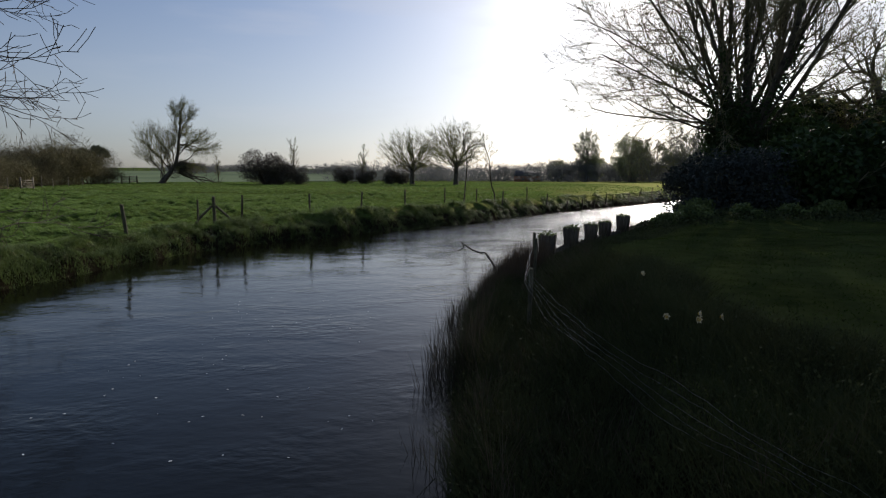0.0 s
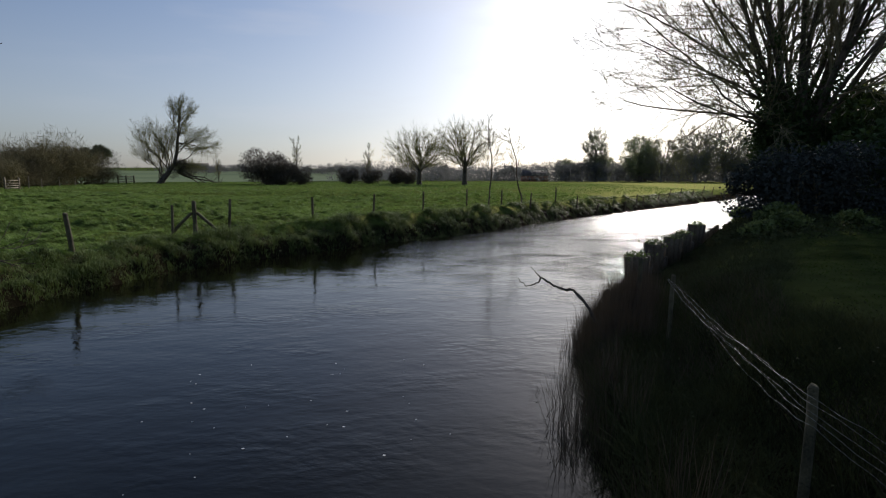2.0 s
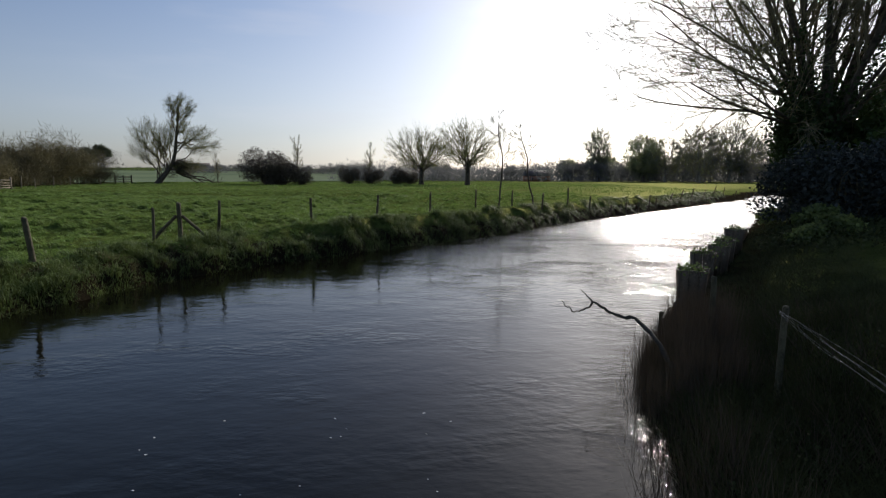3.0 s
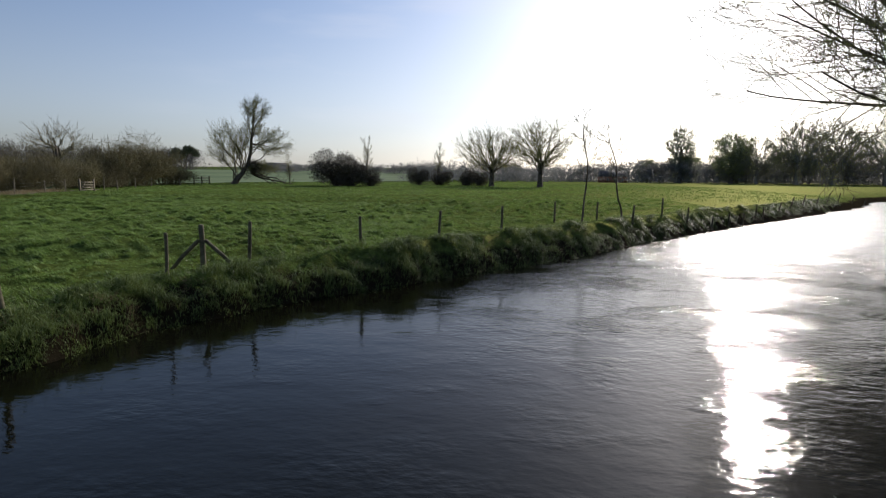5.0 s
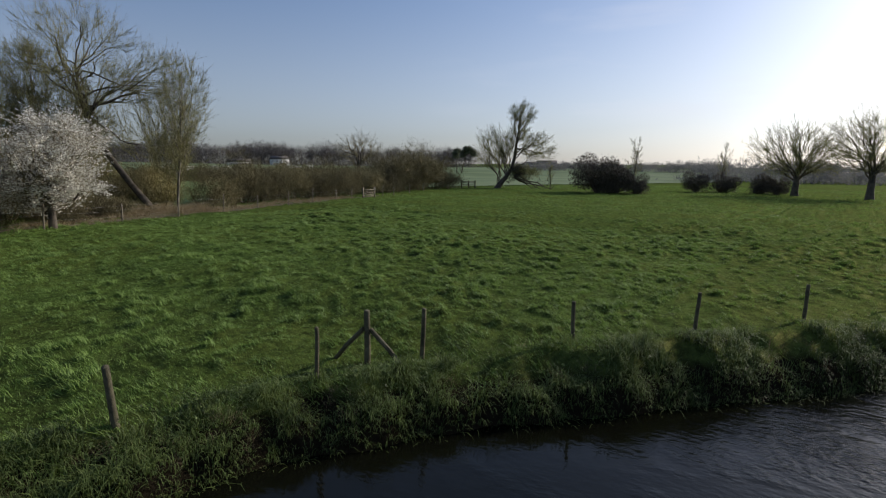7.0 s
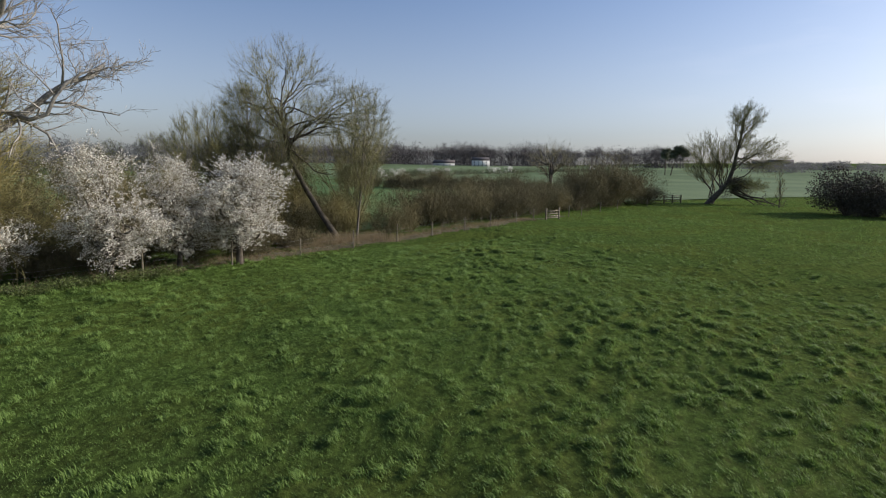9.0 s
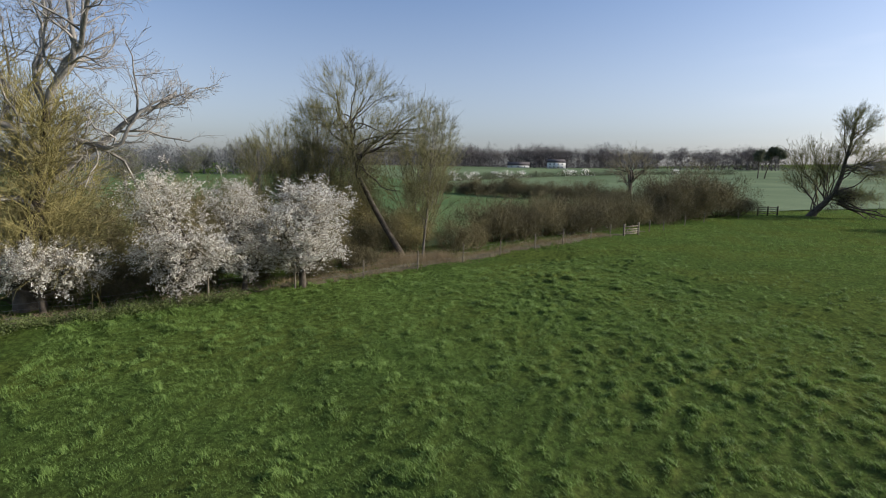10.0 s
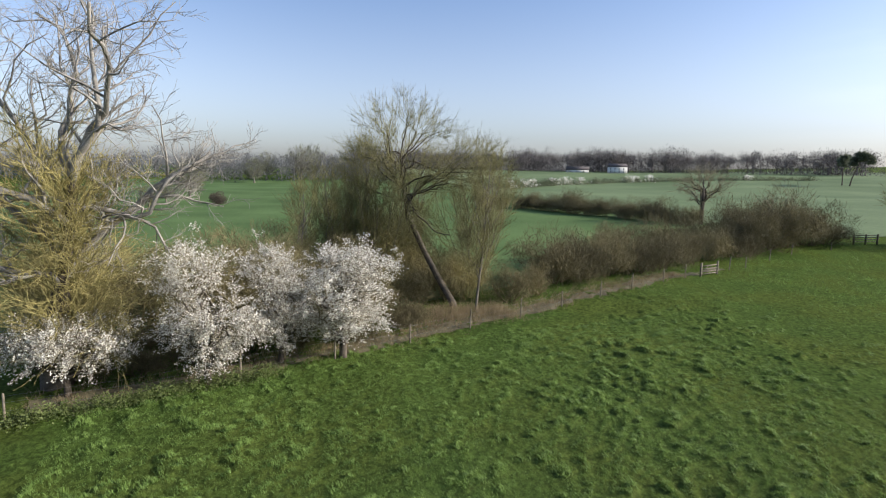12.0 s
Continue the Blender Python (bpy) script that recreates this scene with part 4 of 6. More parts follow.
# far side to the right: poplar, green willows, bare trees
tall = crowned(89, [(0, 0, -0.3), (0, 0, 1.5), (0, 0, 5), (0, 0, 11)], [0.7, 0.6, 0.45, 0.25], [((0, 0, 11.5), (4.8, 4.8, 6.2), 12), ((0, 0, 5), (4.2, 4.2, 4.4), 8)], (5, 5), 6, 1.3, 0.2, 0.03, fine=M_FAR_TWIG, leaf=M_NEW_LEAF, leaf_size=0.18, leaf_n=2, floor=0.8, low=0.15)
make_tree("tall_tree", tall, 74.5, 280, "tall ivy-dressed tree beyond the far bank", size=1.55)
green = crowned(91, [(0, 0, -0.3), (0, 0, 1.5), (0, 0, 4), (0, 0, 8)], [0.7, 0.6, 0.5, 0.3], [((0, 0, 7.2), (6.4, 6.4, 6.0), 12), ((0, 0, 5), (4, 4, 4), 5)], (5, 5), 7, 1.2, 0.15, 0.022, fine=M_FAR_TWIG, leaf=M_NEW_LEAF, leaf_size=0.2, leaf_n=3, floor=0.6, low=0.1, jitter=0.35)
for x, y, s in ((91, 262, 1.75), (101, 282, 1.4), (82, 290, 1.1), (122, 290, 1.2), (62, 290, 0.95)):
    make_tree("green_willow", green, x, y, "rounded willow in fresh pale green leaf", s, x, "tree", "green willows")
for x, y, s in ((110, 246, 1.5), (125, 250, 1.6), (142, 245, 1.5), (165, 240, 1.4), (190, 235, 1.4), (98, 254, 1.15), (117, 262, 1.35), (134, 257, 1.4), (153, 251, 1.45), (177, 244, 1.4)):
    make_tree("bare_tree", light_tree, x, y, "bare spreading tree beyond the river bend", size=s * 1.25, turn=x, group="bare trees beyond the bend")

# ---------- boundary fence, track, gate ----------
FENCE = [(-36.9, 12.4), (-38.75, 22.2), (-40.1, 27.4), (-41.5, 32.4), (-43.5, 37.4), (-44.7, 42.0), (-46.8, 46.9), (-48.8, 52.1), (-50.5, 56.8), (-52.4, 62.2), (-53.3, 65.8), (-55.2, 73.9), (-56.2, 77.5), (-58.8, 84.4), (-60.8, 90.7), (-62.4, 100.5)]
for i, (x, y) in enumerate(FENCE):
    ob = put("stake", post_mesh(120 + i, 1.3 + 0.15 * (i % 3), 0.11, (0.03 * ((i % 3) - 1), 0.02), M_STAKE), at=(x, y, at_land(x, y) - 0.02))
    tagged(ob, "thin weathered wooden stake of the field fence", "fence post", "field fence stakes")
for zz in (0.45, 0.85, 1.15):
    for a, b in zip(FENCE[:10], FENCE[1:11]):
        s = Soup()
        n = 5
        t = np.linspace(0, 1, n)
        p = np.stack([a[0] + (b[0] - a[0]) * t, a[1] + (b[1] - a[1]) * t, np.zeros(n)], 1)
        p[:, 2] = land(p[:, 0], p[:, 1]) + zz - 0.06 * np.sin(t * math.pi)
        s.tube(p, np.full(n, 0.004), 3)
        tagged(put("fence_wire", s.data("wire", M_WIRE)), "rusty thin wire strung between the fence stakes", "fence wire", "field fence wires")


def strip(name, line, widths, mat, lift, label, category):
    """A ribbon that follows the ground."""
    pts = []
    for a, b in zip(line[:-1], line[1:]):
        k = max(2, int(math.hypot(b[0] - a[0], b[1] - a[1]) / 0.8))
        pts += [(a[0] + (b[0] - a[0]) * j / k, a[1] + (b[1] - a[1]) * j / k) for j in range(k)]
    pts = np.array(pts)
    tan = np.gradient(pts, axis=0)
    tan /= np.linalg.norm(tan, axis=1, keepdims=True)
    nor = np.stack([-tan[:, 1], tan[:, 0]], 1)
    cols = np.linspace(-1, 1, 7)
    rr = rng_of(len(pts))
    v = []
    for i, p in enumerate(pts):
        w = widths * (1 + 0.3 * math.sin(i * 0.7) + 0.2 * rr.normal())
        for c in cols:
            v.append(p + nor[i] * c * w * 0.5)
    v = np.array(v)
    z = land(v[:, 0], v[:, 1]) + lift - 0.05 * (np.abs(np.tile(cols, len(pts))) > 0.9)
    n = len(pts)
    f = [(i * 7 + j, i * 7 + j + 1, i * 7 + j + 8, i * 7 + j + 7) for i in range(n - 1) for j in range(6)]
    ob = put(name, smooth(mesh_data(name, np.column_stack([v, z]), [np.array(f)], mat)))
    return tagged(ob, label, category, kind="structure")


strip("track", [(x - 1.3, y + 0.4) for x, y in FENCE[:12]], 1.5, M_TRACK, 0.05, "worn bare earth track along the field fence", "track")

# paler young crop on the field beyond the hedge
cv, cf = [], []
for i in range(61):
    for j in range(61):
        u, w = 1.6 * i / 60, 1.5 * j / 60
        x = -72 - 20 * w - u * (330 - 60 * w) + 45 * w * (1 - u)
        y = 108 + w * 300 + u * (40 + 40 * w)
        cv.append((x, y, 0))
cv = np.array(cv)
cv[:, 2] = land(cv[:, 0], cv[:, 1]) + 0.22
cf = [(i * 61 + j, i * 61 + j + 1, (i + 1) * 61 + j + 1, (i + 1) * 61 + j) for i in range(60) for j in range(60)]
tagged(put("crop_field", smooth(mesh_data("crop_field", cv, [np.array(cf)], M_CROP))), "pale green field of young crop beyond the hedge", "field", kind="structure")

# grazed pasture behind the hedge and the fence
pv = []
for i in range(61):
    for j in range(61):
        u, w = (i / 60) ** 1.6, j / 60
        nx_ = float(np.interp(w, (0, 0.55, 0.78, 1), (-49, -49, -63, -72)))
        ny_ = float(np.interp(w, (0, 0.55, 0.78, 1), (-60, 30, 70, 108)))
        pv.append((nx_ + (-402 - nx_) * u, ny_ + (-60 + 208 * w - ny_) * u, 0))
pv = np.array(pv)
pv[:, 2] = land(pv[:, 0], pv[:, 1]) + 0.1
pf = [(i * 61 + j, i * 61 + j + 1, (i + 1) * 61 + j + 1, (i + 1) * 61 + j) for i in range(60) for j in range(60)]
tagged(put("pasture", smooth(mesh_data("pasture", pv, [np.array(pf)], M_PASTURE))), "smooth blue-green grazed pasture behind the hedge", "field", kind="structure")

# small wooden gate in the fence
gate = empty("field_gate", (-53.5, 68.1, at_land(-53.5, 68.1)), math.atan2(3.4, -0.7))
for x in (0.0, 2.9):
    s = Soup()
    s.box((x, 0, 0.65), (0.16, 0.16, 1.7))
    put("gate_post", s.data("gate_post", M_STAKE), gate)
for z in (0.25, 0.5, 0.78, 1.12):
    s = Soup()
    s.box((1.45, 0, z), (2.7, 0.05, 0.1))
    put("rail", s.data("rail", M_STAKE), gate)
for x0, x1 in ((0.2, 1.4), (2.7, 1.5)):
    s = Soup()
    s.tube([(x0, 0.04, 0.22), (x1, 0.04, 1.15)], [0.04, 0.04], 4)
    put("brace", s.data("brace", M_STAKE), gate)
tagged(gate, "weathered pale wooden field gate in the hedge gap", "gate")

pale = empty("hurdle_pen", (-65.3, 109.4, at_land(-65.3, 109.4)), 1.35)
for x in (0.0, 2.0, 4.0):
    s = Soup()
    s.box((x, 0, 0.8), (0.18, 0.18, 1.8))
    put("post", s.data("post", M_POST), pale)
for z in (0.5, 0.85, 1.2, 1.5):
    s = Soup()
    s.box((2.0, 0.1, z), (4.2, 0.05, 0.14))
    put("rail", s.data("rail", M_STAKE), pale)
tagged(pale, "pale slatted wooden hurdle at the hedge's end", "hurdle")

# ---------- hedges ----------
hedge_kinds = [brush_meshes(140 + k, (2.6, 2.9, 2.3)[k], (3.4, 3.0, 3.9)[k], 5000, 0.0166, M_HEDGE_TWIG, 14, 28.0, 1900) for k in range(3)]
olive_hedge = brush_meshes(146, 2.9, 4.4, 6500, 0.014, M_SCRUB, 10, 28.0, 1800)
rh = rng_of(160)
HEDGE = [(-55.5, 51.5, 1.2), (-56, 55, 1.05), (-57, 59, 1.0), (-57.5, 63, 1.15), (-58.5, 67, 1.1), (-60, 72, 0.8), (-61, 77, 0.95), (-62, 82, 1.1), (-64, 87, 1.3), (-66.0, 92, 1.9), (-66.5, 97, 1.5), (-67.0, 102, 1.3), (-67, 106, 1.0), (-62, 57, 1.1), (-65, 64, 1.1), (-68, 74, 1.2), (-70, 84, 1.3), (-72, 94, 1.3)]
for i, (x, y, s) in enumerate(HEDGE):
    make_tree("hedge_shrub", olive_hedge if i % 4 == 2 else hedge_kinds[i % 3], x, y, "leafless olive-brown shrub in the field hedge" if i % 4 == 2 else "leafless brown twiggy hawthorn in the field hedge", size=s * (1.2 if i % 4 == 2 else 1.52), turn=i * 1.7, category="shrub", group="field hedge shrubs")
for i in range(18):
    t = (i - 5) / 11
    make_tree("hedge_shrub", hedge_kinds[i % 3], -137 + 40 * t, 93 + 12 * t + rh.normal() * 1.0, "leafless brown shrub in the further hedge", size=1.5 + 0.2 * rh.normal(), turn=i * 2.3, category="shrub", group="further hedge shrubs")
scrub = brush_meshes(145, 2.6, 4.6, 5200, 0.015, M_SCRUB, 10, 28.0, 1200)
for i, (x, y, s) in enumerate(((-49.5, 43.5, 0.85), (-51.5, 47, 0.8), (-53.5, 36, 1.0), (-54.5, 41, 1.05), (-50.5, 33, 0.9), (-47.5, 30.5, 0.95), (-58, 38, 1.4), (-47.5, 27.5, 1.35), (-48, 24, 1.6), (-47, 20, 1.7), (-47.5, 15.5, 1.6), (-52, 29.5, 1.5), (-53, 22, 1.7), (-57, 27, 1.6), (-51.5, 12, 1.6), (-60, 33, 1.5), (-50.8, 35.6, 0.8), (-51.8, 38.5, 0.85), (-66, 38, 1.2))):
    make_tree("willow_scrub", scrub, x, y, "olive-brown leafless willow scrub behind the fence", size=s, turn=i * 2.0, category="shrub", group="willow scrub")
ash = crowned(161, [(0, 0, -0.3), (0, 0, 2.0), (0.1, 0, 4.0), (0, 0, 6.5)], [0.45, 0.38, 0.33, 0.2], [((0, 0, 7.6), (5.4, 5.4, 3.9), 12)], (5, 5), 4, 0.9, 0.16, 0.013, floor=3.0, low=0.4)
make_tree("ash_tree", ash, -95, 109, "bare spreading ash tree standing in the hedge", size=1.15)
make_tree("ash_tree", ash, -69, 97, "bare spreading ash tree standing in the hedge", size=0.75, turn=2.0)

# ---------- blossom, leaning tree, birch, dead pollard ----------
BLOOM = [([(0, 0, -0.2), (0.1, 0, 1.0), (0.1, 0, 2.2), (0, 0, 4.5)], [((-0.5, -0.3, 6.3), (1.7, 1.7, 1.9), 6), ((0.7, 0.4, 3.7), (2.0, 2.0, 1.7), 6), ((-0.8, -0.5, 3.2), (1.5, 1.5, 1.5), 4), ((0.2, 0.3, 1.9), (1.3, 1.3, 0.9), 3)]),
         ([(0, 0, -0.2), (0, 0, 0.9), (0.1, 0, 1.8), (0, 0, 3.4)], [((-1.0, 0, 4.6), (2.1, 2.1, 2.2), 8), ((1.3, 0.2, 3.5), (2.0, 2.2, 2.0), 8), ((0.3, -0.5, 5.6), (1.6, 1.6, 1.5), 5), ((0.6, 0.8, 2.0), (1.8, 1.7, 1.1), 4), ((-1.2, -0.6, 2.4), (1.3, 1.3, 1.1), 3)]),
         ([(0, 0, -0.2), (0, 0, 0.6), (0.1, 0, 1.2), (0, 0, 1.8)], [((0, -1.6, 2.5), (1.7, 1.8, 1.2), 7), ((0, 1.4, 2.4), (1.7, 1.9, 1.3), 7), ((0.2, 0, 2.8), (1.6, 1.6, 1.0), 4)])]
bloom = [crowned(170 + k, BLOOM[k][0], [0.16, 0.13, 0.11, 0.06], BLOOM[k][1], (4, 5), 9, 0.42, 0.07, 0.007, leaf=M_BLOSSOM, leaf_size=0.042, leaf_n=8, jitter=0.032, floor=0.9, low=0.15, wiggle=0.09, lift=0.15, hollow=0.68) for k in range(3)]
shaped(bloom[0], 8.3, 4.7)
shaped(bloom[1], 7.4, 6.0)
shaped(bloom[2], 4.3, 4.6, 5.8)
for x, y, s, k, t in ((-38.3, 20.6, 0.97, 0, 0.4), (-40.4, 24.3, 0.9, 0, 1.9), (-40.2, 27.9, 0.97, 1, 3.0)):
    make_tree("blossom_tree", bloom[k], x, y, "blackthorn tree covered in white spring blossom", size=s, turn=t, group="blossoming trees")
make_tree("blossom_bush", bloom[2], -39.1, 14.2, "low spreading bush covered in white blossom", size=1.0, turn=-0.2, category="bush")
under = brush_meshes(178, 1.6, 1.5, 3600, 0.015, M_HEDGE_TWIG, 12, 24.0, 1600)
for i, (x, y) in enumerate(((-41.0, 17), (-41.5, 20), (-42.5, 22.5), (-43, 25.5), (-43.5, 29), (-45.5, 33), (-42, 12.5), (-44, 17.5), (-44, 21), (-41.6, 15))):
    make_bush("bramble", under, x, y, "tangled dark brown bramble under the trees", 1.0 + 0.15 * (i % 3), i, group="brambles")

COP = (-54.5, 33.0)
lean_tree = crowned(181, [(0.15, 0.1, -0.3), (0, 0, 0.4), (-1.3, -0.75, 2.1), (-2.8, -1.6, 4.3), (-4.3, -2.5, 7.0), (-4.9, -2.8, 9.5), (-5.1, -2.9, 12.0)], [0.38, 0.29, 0.25, 0.23, 0.2, 0.14, 0.08],
                    [((-5.0, -2.9, 13.0), (5.2, 5.2, 4.6), 13), ((-1.6, 2.2, 11.2), (3.6, 3.6, 2.9), 7), ((-6.9, -5.6, 11.2), (3.0, 3.0, 2.8), 5), ((-3.4, -2.0, 6.0), (2.6, 2.6, 2.6), 4), ((0.2, 1.2, 5.0), (0.9, 1.2, 2.2), 1)],
                    (5, 6), 8, 0.85, 0.075, 0.008, fine=M_OLIVE_TWIG, leaf=M_BUD, leaf_size=0.04, floor=2.0, low=0.58, split=True, wiggle=0.05, lift=0.35)
coppice = tree_meshes(183, fan(rng_of(183), 13, 0.35, 0.3, 9.5, 0.075), [(9, 0.42, 0.36, 0.06, 0.05, 0.3), (6, 0.42, 0.5, 0.1, 0.06, 0.15), (5, 0.4, 0.55, 0.12, 0.06, 0.1), (0, 0, 0, 0.12, 0.05, 0)], bark=M_COPPICE, twig=M_OLIVE_TWIG, leaf=M_BUD, leaf_size=0.035, leaf_n=1, min_r=0.007, split=True, extra=[(np.array([(0, 0, -0.2), (0, 0, 0.15), (0, 0, 0.35)]), np.array([0.45, 0.42, 0.3]))])
make_tree("coppiced_willow", coppice, COP[0], COP[1], "coppiced willow with many upright pale olive stems")
make_tree("coppiced_willow", coppice, COP[0] - 1.8, COP[1] - 3.2, "coppiced willow with many upright pale olive stems", size=0.85, turn=2.2)
make_tree("coppiced_willow", coppice, COP[0] - 1.0, COP[1] + 9.6, "tall coppiced willow with many upright pale olive stems", size=1.0, turn=4.0)
make_tree("leaning_tree", lean_tree, -49.7, 38.3, "budding tree with a strongly leaning trunk behind the fence", size=1.04)
birch = crowned(182, [(0, 0, -0.2), (0.12, 0.05, 1.5), (0.05, 0.25, 3.2), (0.3, 0.3, 5.0), (0.2, 0.55, 7.0), (0.45, 0.6, 9.4), (0.4, 0.8, 12.0)], [0.12, 0.1, 0.09, 0.075, 0.06, 0.045, 0.02],
                [((0.5, 0.9, 10.6), (2.3, 2.3, 3.0), 9), ((0, 0.2, 7.2), (2.1, 2.1, 2.2), 7), ((-0.3, -0.3, 4.6), (1.7, 1.7, 2.2), 7), ((0.4, 0.5, 3.0), (1.2, 1.2, 1.3), 3)], (4, 4), 6, 0.8, 0.045, 0.009, bark=M_PALE_BARK, fine=M_OLIVE_TWIG, leaf=M_BUD, leaf_size=0.04, floor=1.6, low=0.06, wiggle=0.05, lift=0.5)
make_tree("slender_tree", birch, -48.2, 39.8, "slender pale-stemmed budding tree behind the fence")
make_tree("slender_tree", birch, -56, 32.5, "slender pale-stemmed budding tree behind the fence", size=1.1, turn=2.0)
make_tree("slender_tree", birch, -55, 29.5, "slender pale-stemmed budding tree behind the fence", size=0.9, turn=4.0)
for i, (x, y, s) in enumerate(((-61, 38, 0.85), (-53, 26.5, 0.8))):
    make_tree("slender_tree", birch, x, y, "slender pale-stemmed budding tree behind the fence", size=s, turn=i * 1.5)

rd = rng_of(190)
FORK = np.array((1.6, 1.9, 10.6))
dead = tree_meshes(191, [(FORK, (0.25, 0.5, 1), 8.0, 0.18), (FORK, (-0.3, -0.5, 1), 9.5, 0.18), (FORK, (0.1, 0.0, 1), 10.5, 0.17), (FORK * 0.86, (-0.15, 1.0, 0.42), 7.5, 0.15, 0), (FORK * 0.8, (0.3, -0.9, 0.9), 8, 0.2), (FORK * 0.62, (-0.6, -0.4, 1.1), 13, 0.22), (FORK * 0.6, (0.1, -0.8, 1.0), 12, 0.2), (FORK * 0.55, (-0.9, 0.4, 0.9), 10, 0.24), (FORK * 0.5, (0.6, -0.7, 0.5), 8, 0.2)],
                   [(10, 0.85, 0.42, 0.32, 0.06, 0.15), (8, 0.8, 0.46, 0.34, 0.06, 0.15), (7, 0.75, 0.5, 0.3, 0.07, 0.15), (0, 0, 0, 0.28, 0.08, 0)], bark=M_DEAD_BARK, twig=M_DEAD_BARK, min_r=0.0085, split=True,
                   extra=[(np.array([(0, 0, -0.3), (0, -0.1, 1.5), (0.3, 0.3, 3.5), (0.7, 0.8, 5.5), (1.1, 1.4, 8.0), (1.6, 1.9, 10.8)]), np.array([0.85, 0.64, 0.52, 0.4, 0.27, 0.21]))])
dead[0].materials[0] = M_BARK
pollard = make_tree("dead_willow", dead, -40.8, 13.3, "old pollard willow with pale dead limbs and yellow shoots")
shoots = Soup()
for k in range(135):
    z = rd.uniform(0.8, 9.5)
    a = rd.uniform(0, 2 * math.pi)
    c = np.array((1.6, 1.9, 10.6)) * (z / 10.6)
    t = rd.uniform(0.35, 1.3)
    for level, pts, radii in grow(rd, c, (math.cos(a) * math.sin(t), math.sin(a) * math.sin(t), math.cos(t)), rd.uniform(2.8, 5.4), 0.035, [(7, 0.6, 0.5, 0.2, 0.05, 0.15), (5, 0.6, 0.55, 0.24, 0.04, 0.15), (0, 0, 0, 0.22, 0.04, 0)]):
        shoots.tube(pts, np.maximum(radii, 0.0115), 3)
put("regrowth", shoots.data("shoots", M_WILLOW_TWIG), pollard, label="dense yellow-green willow shoots")
thicket = brush_meshes(192, 4.0, 7.5, 7000, 0.02, M_WILLOW_TWIG, 14, 30.0)
for i, (x, y, s) in enumerate(((-51, 10, 1.0), (-55, 17, 0.9), (-47, 18.5, 0.7), (-46, 12.5, 0.75), (-57, 33, 1.25), (-54, 34.5, 0.95), (-60, 36, 1.2), (-52, 40.5, 0.7))):
    make_tree("willow_thicket", thicket, x, y, "thicket of yellow-green willow shoots behind the hedge", size=s, turn=i, category="bush", group="willow thickets")

# tree out of view whose twigs reach in over the left bank
over = tree_meshes(195, [((0, 0, 0), (0.1, 0, 1), 6.5, 0.3), ((0, 0, 3.2), (1.0, 0.45, 0.04), 8.5, 0.09), ((0, 0, 3.6), (1.0, 0.35, 0.12), 8.5, 0.09), ((0, 0, 4.0), (1.0, 0.5, 0.25), 8.5, 0.09), ((0, 0, 4.2), (0.9, 0.3, 0.4), 8, 0.09), ((0, 0, 4), (-0.6, -0.5, 0.8), 6, 0.13), ((0, 0, 4), (0.2, -0.8, 0.8), 6, 0.13), ((0, 0, 4), (-0.5, 0.3, 0.9), 5, 0.13)], [(8, 0.7, 0.4, 0.1, 0.0, 0.3), (6, 0.7, 0.5, 0.2, 0.03, 0.2), (5, 0.7, 0.5, 0.24, 0.03, 0.15), (0, 0, 0, 0.25, 0.03, 0)], min_r=0.008, twig=M_BARK)
make_tree("bank_tree", over, -18.2, 9.0, "bare twisted tree leaning out from the river bank")

# ---------- distance ----------
def far_trees(name, spots, mat, label, seed, twigs=220, size=0.5):
    """Distant trees: a stem, rising limbs and a crown of twig sprays in several uneven lobes."""
    rng = rng_of(seed)
    s = Soup()
    spots = [(x, y, h * rng.uniform(0.75, 1.12), w * rng.uniform(0.8, 1.3)) for x, y, h, w in spots]
    for x, y, h, w in spots:
        foot = np.array([x, y, at_land(x, y)])
        s.tube([foot - np.array([0, 0, 0.5]), foot + np.array([0, 0, h * 0.45])], [0.02 * h, 0.012 * h], 5)
        lobes = rng.integers(5, 9)
        c = rng.normal(size=(lobes, 3)) * np.array([w * 0.42, w * 0.42, 0.1 * h]) + np.array([0, 0, h * 0.6])
        r = rng.uniform(0.34, 0.6, lobes)
        for q in c:
            s.tube([foot + np.array([0, 0, h * 0.3]), foot + q * np.array([0.6, 0.6, 0.85]), foot + q], [0.009 * h, 0.006 * h, 0.003 * h], 3)
        k = rng.integers(0, lobes, twigs)
        d = rng.normal(size=(twigs, 3))
        d /= np.linalg.norm(d, axis=1, keepdims=True)
        rad = rng.uniform(0.25, 1.0, twigs) ** 0.6
        p = c[k] + d * (rad * r[k])[:, None] * np.array([w, w, h * 0.42])
        p[:, 2] = np.where(p[:, 2] < 0.06 * h, rng.uniform(0.03, 0.5, twigs) * h, np.minimum(p[:, 2], h))
        s.leaves(p + foot, size * 0.5, rng, -0.9, 8.0)
        low = np.stack([rng.normal(0, w * 0.75, 80), rng.normal(0, w * 0.75, 80), rng.uniform(0.0, 0.36 * h, 80)], 1)
        s.leaves(low + foot, size * 1.1, rng, -0.6, 4.0)
    return tagged(put(name, s.data(name, mat)), label, "woodland", kind="stuff")


